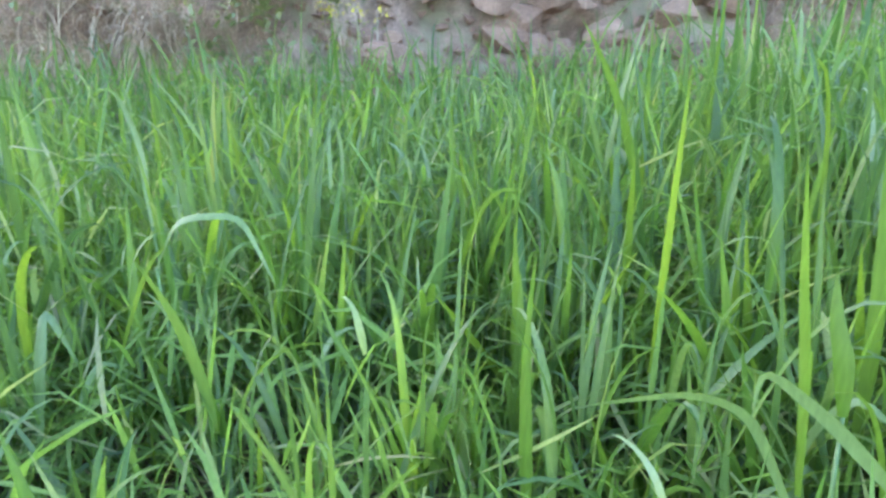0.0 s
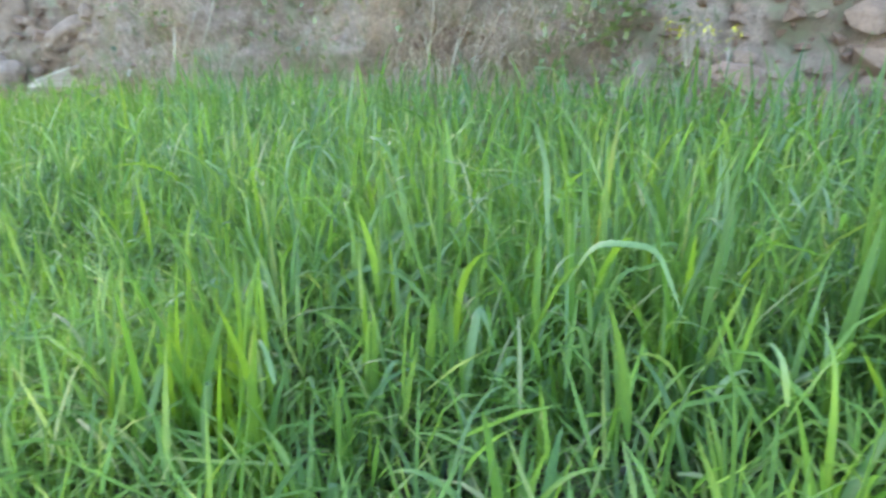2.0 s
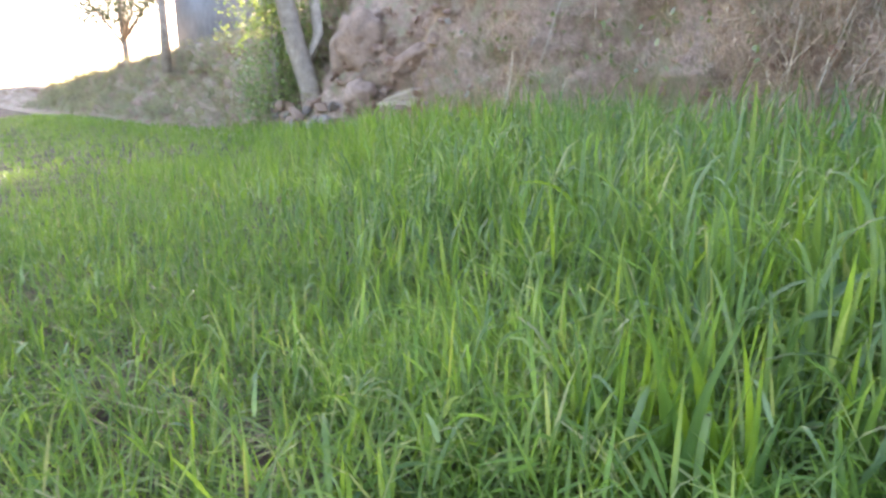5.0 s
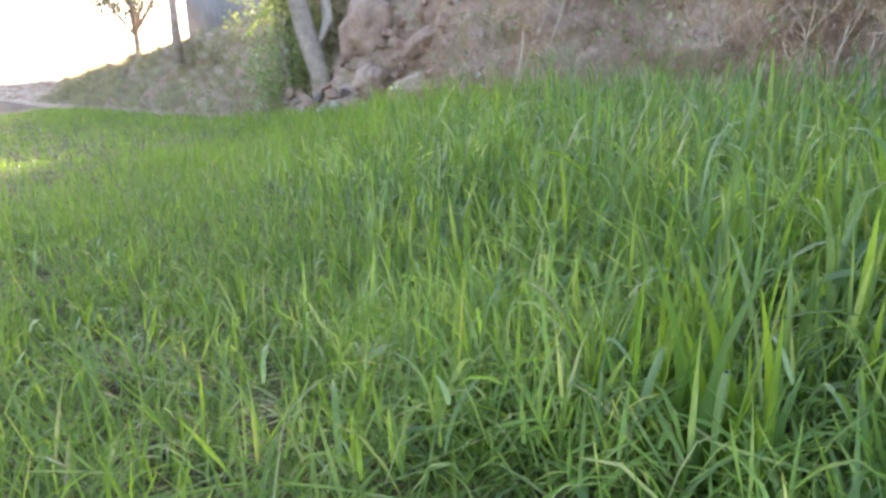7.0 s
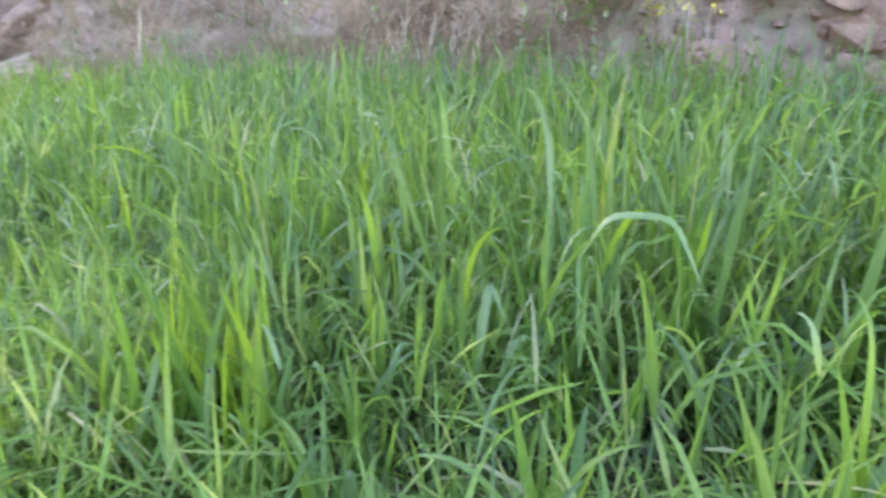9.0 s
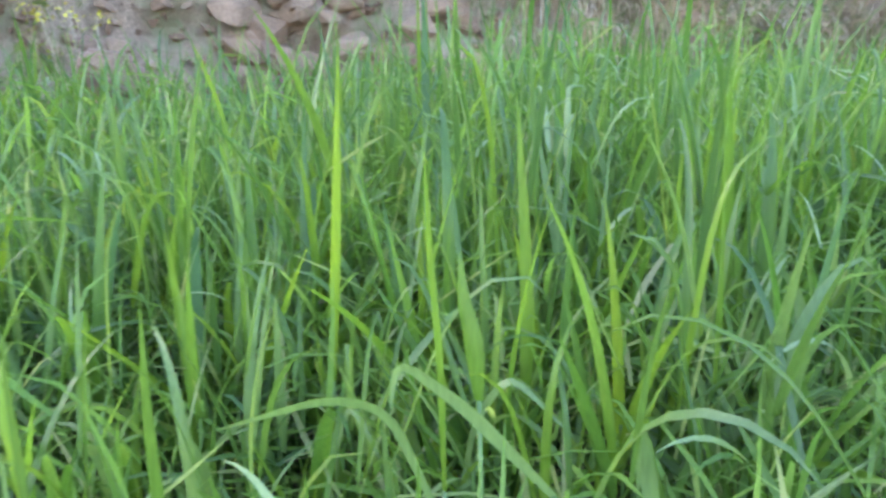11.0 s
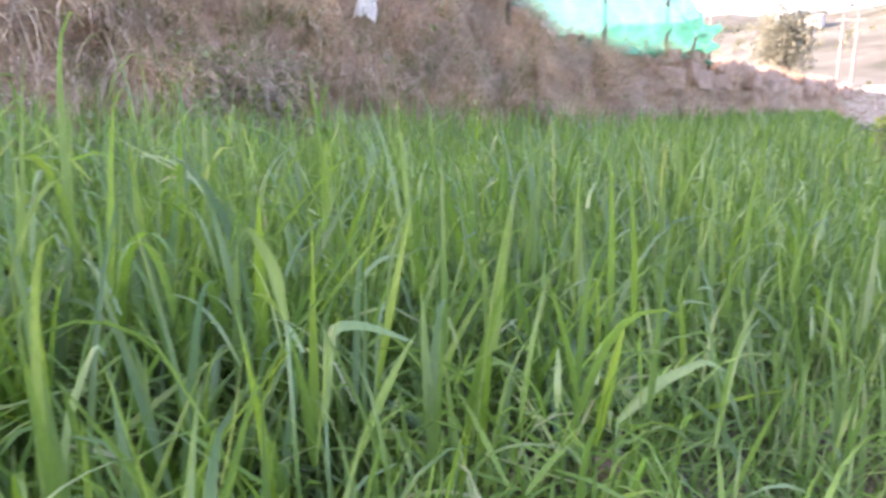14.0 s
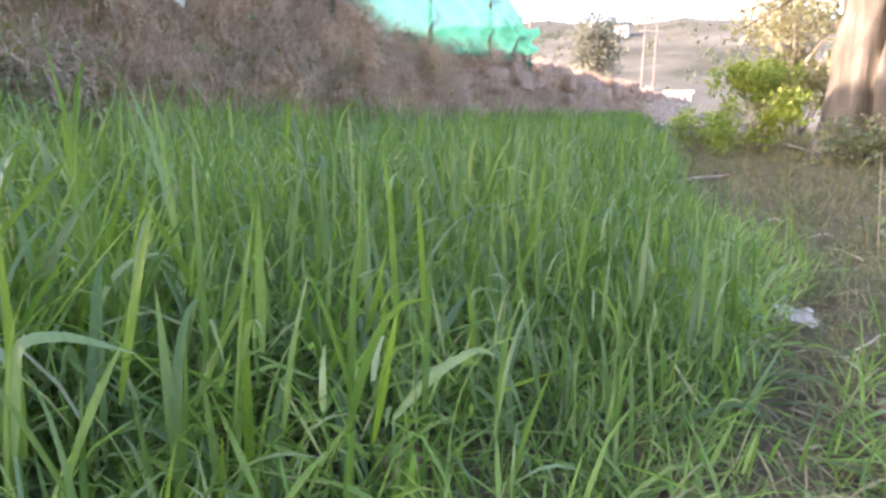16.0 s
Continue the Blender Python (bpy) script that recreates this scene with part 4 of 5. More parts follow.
litter((4.42, p[1] - 0.1, 1.52), (0.17, 0.42, 0.05), "white rag hanging on the bank", (1.35, 0.25, -0.55), 40, M_RAG)


# ---------- dry stems, roots and sticks ----------
def dry_stem(points, r, label="dry straw-coloured stem hanging on the bank", name="dry_stem", mat=M_STRAW, category="stem", group="dry stems on the bank"):
    n = len(points)
    ob = part(name, tube(points, [r * (1 - 0.6 * i / (n - 1)) for i in range(n)], 5), mat)
    return tagged(ob, label, category, group)


def crooked(a, b, sag, r, steps=6):
    a, b = Vector(a), Vector(b)
    out = []
    for i in range(steps + 1):
        t = i / steps
        p = a.lerp(b, t) + Vector((r.uniform(-1, 1), r.uniform(-1, 0.3), r.uniform(-1, 1))) * max(abs(sag) * 0.3, 0.006)
        p.z += sag * 4 * t * (1 - t)
        out.append(p)
    return out


def stem_on_bank(x, v, dx, dv, r, sag=0.03, rr=0.004):
    a, b = on_bank(x, v), on_bank(x + dx, max(0.12, v + dv))
    return dry_stem(crooked((a[0], a[1] - 0.03, a[2]), (b[0], b[1] - 0.05, b[2]), sag, r), rr)


rng = random.Random(14)
for x, v, dx, dv in ((-4.35, 0.42, 0.16, -0.18), (-4.0, 0.55, 0.02, -0.2), (-1.75, 0.48, -0.12, -0.26), (-1.5, 0.46, -0.5, -0.1), (-1.6, 0.5, 0.25, -0.2), (-2.2, 0.42, 0.22, -0.12), (-1.9, 0.4, 0.4, 0.06),
                     (2.2, 0.62, -0.1, -0.4), (2.5, 0.6, 0.05, -0.42), (1.95, 0.6, -0.12, -0.3), (3.6, 0.6, 0.05, -0.3), (4.6, 0.55, 0.1, -0.3), (7.2, 0.55, -0.2, -0.4), (5.6, 0.6, 0.25, -0.2)):
    stem_on_bank(x, v, dx, dv, rng, 0.05, 0.007)
for k in range(105):     # pale roots that loop out of the earth
    x, v = rng.choice((rng.uniform(1.9, 3.4), rng.uniform(-2.4, -1.1), rng.uniform(1.9, 8.0))), rng.uniform(0.4, 0.74)
    stem_on_bank(x, v, rng.uniform(-0.45, 0.45), rng.uniform(-0.3, 0.02), rng, rng.uniform(-0.1, 0.18), rng.uniform(0.0022, 0.005))
for k in range(105):
    x, v = rng.choice((rng.uniform(-7, -1), rng.uniform(1.6, 9), rng.uniform(-2.6, -1.1))), rng.uniform(0.22, 0.7)
    stem_on_bank(x, v, rng.uniform(-0.35, 0.35), rng.uniform(-0.22, 0.05), rng, rng.uniform(0.01, 0.1), rng.uniform(0.002, 0.0055))
for k in range(46):     # tangled roots under the overhang
    x, v = rng.choice((rng.uniform(1.7, 2.8), rng.uniform(-2.1, -1.3))), rng.uniform(0.3, 0.7)
    stem_on_bank(x, v, rng.uniform(-0.4, 0.4), rng.uniform(-0.25, 0.12), rng, rng.uniform(-0.12, 0.2), rng.uniform(0.003, 0.0065))
for k in range(7):
    a = (-6.95 + 0.1 * rng.random(), 4.1 + 0.02 * k, 0.56 + 0.012 * k)
    b = (-6.2 + 0.25 * rng.random(), 4.3 + 0.02 * k, 0.56 + 0.05 * k)
    dry_stem(crooked(a, b, 0.02, rng), 0.009, "pale dry stick lying at the bank's foot", "stick", category="stick", group="bundle of sticks")
dry_stem(crooked((6.18, 0.38, 0.07), (6.95, -0.1, 0.09), 0.008, rng), 0.024, "pale dead stick lying on the path", "stick", category="stick", group="sticks on the path")
dry_stem(crooked((10.4, -0.72, 0.2), (9.0, -0.89, 0.2), 0.01, rng), 0.02, "pale dead stick lying on the path", "stick", category="stick", group="sticks on the path")
for k in range(16):
    x, y = rng.uniform(2.6, 8), rng.uniform(-1.6, -0.2)
    if y < float(edge(x)) - 0.1:
        a, z = rng.uniform(0, 3.1), float(ground_z(x, y)) + 0.025
        d = rng.uniform(0.06, 0.25)
        dry_stem(crooked((x - d * math.cos(a), y - d * math.sin(a), z), (x + d * math.cos(a), y + d * math.sin(a), z + 0.01), 0.015, rng), rng.uniform(0.003, 0.009),
                 "dead twig lying on the dry grass", "twig", category="twig", group="sticks on the path")


# ---------- dry grass and weeds ----------
def grass_tufts(x, y, z, out, count, length, width, seg, droop):
    """Blades in tufts; out: mean azimuth, or None for all round."""
    n = len(x) * count
    X, Y, Z = (np.repeat(a, count) for a in (x, y, z))
    base = np.stack([X + rs.normal(0, 0.03, n), Y + rs.normal(0, 0.02, n), Z + rs.normal(0, 0.015, n)], -1)
    az = rs.uniform(0, 6.28, n) if out is None else out + rs.normal(0, 0.7, n)
    return blades(base, az, rs.uniform(*length, n), rs.uniform(*width, n), rs.uniform(0.1, 1.0, n), droop * rs.uniform(0.4, 1.3, n), rs.uniform(0.8, 2, n), seg, rs.normal(0, 0.8, n))


def bank_spots(n, x0, x1, v0, v1):
    x, v = rs.uniform(x0, x1, n), rs.uniform(v0, v1, n)
    p = np.array([on_bank(a, b) for a, b in zip(x, v)])
    return p[:, 0] + rs.normal(0, 0.03, n), p[:, 1], p[:, 2]


sets = [grass_tufts(*bank_spots(2800, 1.45, 9.5, 0.16, 0.76), -1.57, 11, (0.12, 0.38), (0.003, 0.008), 3, 2.7),
        grass_tufts(*bank_spots(3000, -8.5, -0.9, 0.12, 0.76), -1.57, 9, (0.04, 0.2), (0.003, 0.006), 3, 2.2),
        grass_tufts(*bank_spots(500, -2.6, -1.0, 0.3, 0.76), -1.57, 8, (0.1, 0.3), (0.003, 0.006), 3, 2.6),
        grass_tufts(*bank_spots(2200, 9.0, 30, 0.12, 0.8), -1.57, 10, (0.12, 0.4), (0.005, 0.012), 3, 2.0)]
tagged(new("dry_grass", mesh_from("dry_grass", *joined(*sets), M_DRY)), "dry straw-brown grass hanging over the earth bank", "grass", kind="stuff")

sets = [grass_tufts(*bank_spots(3600, -36, -9.5, 0.1, 0.8), -1.57, 6, (0.12, 0.4), (0.008, 0.02), 3, 1.8)]
tagged(new("bank_grass", mesh_from("bank_grass", *joined(*sets), M_HAZED_GRASS)), "olive and straw-coloured grass on the far bank, paled for haze", "grass", kind="stuff")
# matted straw that hangs in clumps
V = []
for cx, cv in zip(np.concatenate([rs.uniform(1.55, 9.2, 90), rs.uniform(-2.25, -1.35, 14)]), np.concatenate([rs.uniform(0.3, 0.72, 90), rs.uniform(0.28, 0.55, 14)])):
    p, n = on_bank(cx, cv), 70
    base = np.stack([p[0] + rs.normal(0, 0.09, n), p[1] - 0.03 + rs.normal(0, 0.02, n), p[2] + rs.normal(0, 0.03, n)], -1)
    V.append(blades(base, -1.57 + rs.normal(0, 0.75, n), rs.uniform(0.08, 0.42, n), rs.uniform(0.003, 0.007, n), rs.uniform(0.5, 1.6, n), rs.uniform(0.8, 2.2, n), rs.uniform(0.4, 1.5, n), 5, rs.normal(0, 0.8, n)))
tagged(new("hanging_straw", mesh_from("hanging_straw", *joined(*V), M_THATCH)), "clumps of pale straw hanging down the bank", "straw", kind="stuff")
x, y = scatter(1.2, 14, -4.5, 1.8, 330)
x, y = keep(x, y, (rs.uniform(0, 1, len(x)) < 3.2 / np.hypot(x - 0.8, y)) & (y < edge(x) + 0.15) & ((x - 0.8) ** 2 + (y + 0.1) ** 2 > 0.35) )
x2, y2 = scatter(3.0, 17, -4, 1.4, 36)
x2, y2 = keep(x2, y2, (y2 < edge(x2) + 0.1) & ((x2 - 8.9) ** 2 + (y2 + 1.36) ** 2 > 0.4))
sets = [grass_tufts(x2, y2, ground_z(x2, y2), None, 9, (0.07, 0.3), (0.003, 0.008), 3, 1.4),
        grass_tufts(x, y, ground_z(x, y), None, 5, (0.04, 0.14), (0.003, 0.007), 3, 1.8)]
tagged(new("verge_grass", mesh_from("verge_grass", *joined(*sets), M_VERGE)), "short trampled dry grass on the verge", "grass", kind="stuff")
# flattened old blades on the soil among the stalks, and chopped straw on the verge
x, y = scatter(-2.8, 3.2, -0.9, 2.2, 260)
x2, y2 = scatter(1.4, 5.2, -2.2, 0.4, 620)
x2, y2 = keep(x2, y2, (y2 < edge(x2) + 0.2) & ((x2 - 0.8) ** 2 + y2 ** 2 > 0.3))
x3, y3 = scatter(-3.2, 2.4, -0.4, 1.0, 1600)
x3, y3 = keep(x3, y3, chance(bare(x3, y3)))
x, y = np.concatenate([x, x2, x3]), np.concatenate([y, y2, y3])
n = len(x)
v = blades(np.stack([x, y, ground_z(x, y) + 0.02 + rs.uniform(0, 0.05, n)], -1), rs.uniform(0, 6.3, n), rs.uniform(0.03, 0.14, n), rs.uniform(0.003, 0.008, n), rs.uniform(1.1, 1.6, n), rs.uniform(-0.1, 0.5, n),
           np.full(n, 1.5), 3, rs.normal(0, 0.8, n))
tagged(new("fallen_blades", mesh_from("fallen_blades", *v, M_VERGE)), "withered pale blades lying on the soil", "grass", kind="stuff")


def leaf_cloud(points, size, mat, name, seed=0, up=0.3):
    """Many small pointed leaves, each a bent diamond, at the given places."""
    r = np.random.RandomState(seed)
    n = len(points)
    az, tilt, L = r.uniform(0, 6.28, n), r.normal(up, 0.6, n), r.uniform(*size, n)
    d = np.stack([np.cos(az) * np.cos(tilt), np.sin(az) * np.cos(tilt), np.sin(tilt)], -1)
    s = np.stack([-np.sin(az), np.cos(az), r.normal(0, 0.4, n)], -1)
    nrm = np.cross(d, s)
    P = np.asarray(points, float)
    w = (L * 0.26)[:, None]
    L = L[:, None]
    V = np.stack([P, P + d * L * 0.45 + s * w + nrm * L * 0.05, P + d * L, P + d * L * 0.45 - s * w + nrm * L * 0.05], 1).reshape(-1, 3)
    return mesh_from(name, V, np.arange(4 * n).reshape(-1, 4), mat)


def clumps(count, per, spread, place, seed):
    """Places for leaves in clumps; place(r) gives a clump's middle."""
    r = np.random.RandomState(seed)
    return np.concatenate([np.array(place(r)) + r.normal(0, 1, (per, 3)) * spread for _ in range(count)])


def weed_patch(x0, x1, v0, v1, count, seed):
    pts = np.array([on_bank(a, b) for a, b in zip(np.random.RandomState(seed).uniform(x0, x1, count), np.random.RandomState(seed + 1).uniform(v0, v1, count))])
    pts[:, 1] -= 0.1
    pts = np.repeat(pts, 6, 0) + np.random.RandomState(seed + 2).normal(0, 0.035, (count * 6, 3))
    return pts


spots = np.concatenate([weed_patch(2.8, 3.8, 0.12, 0.42, 420, 1), weed_patch(1.6, 2.4, 0.12, 0.3, 140, 4), weed_patch(3.6, 5.6, 0.12, 0.3, 260, 7), weed_patch(-1.3, -0.5, 0.14, 0.5, 120, 10),
                        weed_patch(0.0, 0.7, 0.45, 0.6, 60, 13), weed_patch(-5.5, -2, 0.2, 0.7, 120, 16), weed_patch(5, 9, 0.3, 0.7, 120, 19)])
sets = [grass_tufts(*bank_spots(1000, 2.3, 6.6, 0.1, 0.5), -1.57, 8, (0.06, 0.22), (0.004, 0.009), 3, 1.3), grass_tufts(*bank_spots(900, -6.5, -0.4, 0.11, 0.5), -1.57, 6, (0.04, 0.13), (0.003, 0.006), 3, 1.3)]
tagged(new("green_grass", mesh_from("green_grass", *joined(*sets), M_WEED)), "tufts of olive green grass on the earth bank", "grass", kind="stuff")
tagged(new("bank_weeds", leaf_cloud(spots, (0.03, 0.075), M_WEED, "bank_weeds", 3)), "small-leaved green weeds growing on the bank", "weeds", kind="stuff")


def weed(place, height, label, seed, mat, size=(0.02, 0.05), bend=0.1, leaves=26, flower=None):
    """A single branched weed: stalk, twigs and leaves."""
    r = random.Random(seed)
    w = thing("weed", place, label, "weed", "weeds on the verge")
    top = Vector((r.uniform(-1, 1) * bend, r.uniform(-1, 1) * bend, height))
    part("stalk", tube([(0, 0, -0.02), top * 0.5 + Vector((0.01, 0, 0)), top], (0.004, 0.003, 0.0015), 5), M_STRAW, w)
    pts = [tuple(top * r.uniform(0.25, 1.0) + Vector((r.gauss(0, 0.035), r.gauss(0, 0.035), 0))) for _ in range(leaves)]
    part("leaves", leaf_cloud(pts, size, mat, "leaves", seed), mat, w)
    if flower:
        tips = [tuple(top * r.uniform(0.8, 1.05) + Vector((r.gauss(0, 0.02), r.gauss(0, 0.02), 0))) for _ in range(16)]
        part("blossom", leaf_cloud(tips, (0.015, 0.03), flower, "blossom", seed + 1), flower, w, "small yellow blossoms")
    return w


rng = random.Random(21)
for k in range(14):
    x, y = rng.uniform(2.1, 4.2), rng.uniform(-1.25, -0.55)
    weed((x, y, float(ground_z(x, y))), rng.uniform(0.2, 0.5), "thin green weed on the verge beside the field", 50 + k, M_WEED, (0.03, 0.07), 0.15, 22)
for k in range(5):
    p = on_bank(-0.62 + 0.06 * k, 0.3)
    weed((p[0], p[1] - 0.06, p[2] - 0.05), rng.uniform(0.22, 0.34), "weed with small yellow flowers on the bank", 80 + k, M_SHRUB, (0.012, 0.03), 0.06, 18, M_FLOWER)


# ---------- trees and bushes ----------
def limb_tree(place, trunk, limbs, crown, bark, leaf, label, name="tree", leaf_size=(0.05, 0.1), seed=0, category="tree"):
    """trunk: points and radii; limbs: more such; crown: places of leaves, all from the base."""
    t = thing(name, place, label, category)
    r = random.Random(seed)
    tr = part("trunk", tube(trunk[0], trunk[1], 12, wobble=0.05, rng=r), bark, t)
    for pts, rad in limbs:
        part("limb", tube(pts, rad, 7, wobble=0.05, rng=r), bark, tr)
    if crown is not None:
        part("crown", leaf_cloud(crown, leaf_size, leaf, "crown", seed), leaf, t)
    return t


def spread_limbs(r, base, count, length, up, rad):
    out, tips = [], []
    for k in range(count):
        a = 6.28 * k / count + r.uniform(-0.5, 0.5)
        L = length * r.uniform(0.6, 1.1)
        b = Vector(base) * r.uniform(0.75, 1.0)
        m = b + Vector((math.cos(a) * L * 0.4, math.sin(a) * L * 0.4, L * up * 0.6))
        e = b + Vector((math.cos(a) * L * 0.8, math.sin(a) * L * 0.8, L * up * 1.1))
        out.append(([b, m, e], (rad, rad * 0.6, rad * 0.2)))
        tips += [m.lerp(e, t) + Vector((r.gauss(0, 0.1), r.gauss(0, 0.1), r.gauss(0, 0.1))) * length for t in (0.2, 0.5, 0.8, 1.0)]
    return out, tips


# leafy bush and leaning trunk at the bank's foot
r = random.Random(31)
limbs = [([Vector((0, 0, 0)), Vector((r.uniform(-0.2, 0.2), r.uniform(-0.2, 0.2), 1.2)), Vector((r.uniform(-0.45, 0.45), r.uniform(-0.4, 0.4), r.uniform(1.9, 2.9)))], (0.03, 0.02, 0.006)) for _ in range(7)]
crown = clumps(420, 22, (0.13, 0.13, 0.15), lambda q: (lambda h: (q.normal(0, 0.32) * (1 - 0.25 * h / 2.8), q.normal(0, 0.3), h))(q.uniform(0.15, 2.9)), 5)
limb_tree((-10.5, 4.6, 0.1), ([(0, 0, -0.1), (0.02, 0, 0.7), (0.05, 0.02, 1.4)], (0.05, 0.04, 0.02)), limbs, crown, M_BARK_GREY, M_BUSH, "tall leafy green bush at the foot of the bank", "bush", (0.04, 0.1), 5, "bush")
limb_tree((-9.7, 4.85, 0.3), ([(0, 0, -0.3), (-0.05, -0.1, 0.5), (-0.14, -0.26, 1.1), (-0.22, -0.42, 2.0), (-0.4, -0.7, 3.6)], (0.22, 0.17, 0.15, 0.14, 0.1)),
          [([(-0.08, -0.15, 0.7), (0.0, 0.05, 1.3), (-0.06, 0.0, 2.2), (0.0, -0.1, 3.4)], (0.1, 0.09, 0.08, 0.05))], None, M_BARK_GREY, M_TREE_LEAF, "grey forked tree trunk leaning beside a bush", seed=6)
# slim trunk before the shed and a small open-crowned tree on the bank
limb_tree((-17.4, 4.98, 1.5), ([(0, 0, -0.3), (0.03, 0, 1.2), (-0.08, 0, 2.4), (-0.1, 0, 4.5)], (0.13, 0.10, 0.09, 0.06)), [([(0, 0, 1.2), (-0.25, 0, 2.2), (-0.4, 0, 3.8)], (0.1, 0.08, 0.04))],
          None, M_BARK_GREY, M_TREE_LEAF, "bare pale double tree trunk on the bank", seed=7)
limbs, tips = spread_limbs(r, (0, 0, 1.0), 11, 1.7, 0.95, 0.05)
crown = np.concatenate([np.array(t) + np.random.RandomState(i).normal(0, 0.3, (150, 3)) for i, t in enumerate(tips)])
limb_tree((-24.2, 5.8, 1.45), ([(0, 0, -0.2), (0.05, 0, 0.6), (-0.05, 0, 1.2), (-0.1, 0, 2.4)], (0.14, 0.11, 0.1, 0.04)), limbs, crown, M_BARK_GREY, M_TREE_LEAF, "small open-crowned tree on top of the bank", leaf_size=(0.06, 0.15), seed=8)
# big gnarled trunk by the path
r = random.Random(41)
big = thing("tree", (8.9, -1.54, 0.1), "thick gnarled pale-barked tree trunk with a hollow", "tree")
bm = bmesh.new()
sides, levels = 120, 90
rings = []
for i in range(levels + 1):
    h = -0.2 + 4.4 * i / levels
    ring = []
    for k in range(sides):
        a = 2 * math.pi * k / sides
        rad = 0.5 - 0.01 * h + 0.14 * math.exp(-max(h, 0) * 2.2)
        lobes = max(math.cos(a - 2.3 - 0.05 * h), 0) ** 6 * 0.16 + max(math.cos(a - 3.15 + 0.22 * math.sin(1.7 * h)), 0) ** 40 * 0.14 + max(math.cos(a - 3.75 - 0.1 * h), 0) ** 10 * 0.17 + max(math.cos(a - 0.6), 0) ** 4 * 0.12
        groove = 0.4 * math.exp(-((a - 2.8 + 0.16 * math.sin(1.9 * h)) / 0.08) ** 2) + 0.36 * math.exp(-((a - 3.42 + 0.1 * math.sin(1.5 * h + 1)) / 0.07) ** 2)
        hollow = 0.46 * math.exp(-((a - 3.02) / 0.16) ** 2 - ((h - 1.15) / 0.24) ** 2) + 0.2 * math.exp(-((a - 3.25) / 0.12) ** 2 - ((h - 1.9) / 0.3) ** 2)
        rad += lobes - groove * min(1, 0.3 + max(h, 0) * 0.6) - hollow
        rad += 0.08 * noise.noise(Vector((math.cos(a) * 2, math.sin(a) * 2, h * 1.5))) + 0.07 * noise.noise(Vector((math.cos(a) * 6, math.sin(a) * 6, h * 1.8))) + 0.025 * noise.noise(Vector((math.cos(a) * 16, math.sin(a) * 16, h * 4.0)))
        ring.append(bm.verts.new((rad * math.cos(a) + 0.05 * h, rad * math.sin(a) - 0.02 * h, h)))
    rings.append(ring)
for a, b in zip(rings, rings[1:]):
    for k in range(sides):
        bm.faces.new((a[k], a[(k + 1) % sides], b[(k + 1) % sides], b[k]))
bm.faces.new(rings[-1])
trunk = part("trunk", bm, M_BARK, big)
for k in range(5):
    a = 2.2 + 1.1 * k
    part("limb", tube([(0.2, -0.25, 3.6), (0.2 + 1.2 * math.cos(a), -0.25 + 1.2 * math.sin(a), 4.6), (0.2 + 2.6 * math.cos(a), -0.25 + 2.6 * math.sin(a), 5.8)], (0.3, 0.2, 0.08), 8, wobble=0.06, rng=r), M_BARK, trunk)
spray = clumps(60, 30, (0.16, 0.16, 0.14), lambda q: (q.uniform(-0.6, 1.2), q.uniform(0.45, 1.6), q.uniform(1.25, 2.9)), 9)
limbs = [([Vector((0.3, 0.2, 1.9)), Vector((0.2, 0.8, 1.8)), Vector((r.uniform(-0.3, 0.9), r.uniform(1.0, 1.7), r.uniform(1.3, 2.8)))], (0.04, 0.025, 0.008)) for _ in range(7)]
for pts, rad in limbs:
    part("limb", tube(pts, rad, 6), M_BARK, trunk)
part("crown", leaf_cloud(spray, (0.05, 0.1), M_PALE_LEAF, "crown", 9), M_PALE_LEAF, big, "pale yellowish leaves")


def low_bush(place, half, label, seed, mat, count=150, size=(0.04, 0.09)):
    q = random.Random(seed)
    lobes = [(q.uniform(-0.8, 0.8), q.uniform(-0.8, 0.8), q.uniform(0.2, 1.6)) for _ in range(9)]
    limbs = [([Vector((0, 0, -0.05)), Vector((q.uniform(-0.4, 0.4) * half[0], q.uniform(-0.4, 0.4) * half[1], half[2] * 0.9)), Vector((q.uniform(-0.9, 0.9) * half[0], q.uniform(-0.9, 0.9) * half[1], half[2] * q.uniform(1.2, 2.0)))], (0.015, 0.01, 0.003)) for _ in range(9)]

    def place_of(p):
        c = lobes[p.randint(len(lobes))]
        d = p.normal(0, 1, 3)
        d = d / np.linalg.norm(d) * p.uniform(0.1, 1.0) ** 0.5 * 0.5
        return (c[0] + d[0]) * half[0], (c[1] + d[1]) * half[1], half[2] * max(0.03, c[2] + d[2])
    return limb_tree(place, ([(0, 0, -0.05), (0, 0, half[2] * 0.5), (0, 0, half[2])], (0.03, 0.02, 0.01)), limbs, clumps(count, 24, (0.06, 0.06, 0.05), place_of, seed), M_BARK_GREY, mat, label, "bush", size, seed, "bush")


low_bush((10.4, -0.45, 0.12), (0.55, 0.55, 0.58), "sunlit yellow-green leafy bush by the path", 51, M_SHRUB, 190)
low_bush((10.9, 0.3, 0.05), (0.6, 0.4, 0.3), "low pale green bush at the field's end", 52, M_SHRUB, 90)
# added weeds stand in for the dark shade below the trunk
low_bush((8.0, -1.2, 0.15), (0.25, 0.5, 0.2), "green weeds added in place of dark shade at the big trunk's foot", 56, M_WEED, 45, (0.03, 0.07))
low_bush((8.2, -1.9, 0.1), (0.5, 0.4, 0.4), "green shrub at the foot of the big trunk", 53, M_BUSH, 90)
low_bush((10.8, -2.3, 0.1), (0.9, 0.8, 1.1), "dry leafy shrub behind the big trunk", 54, M_PALE_LEAF, 170)
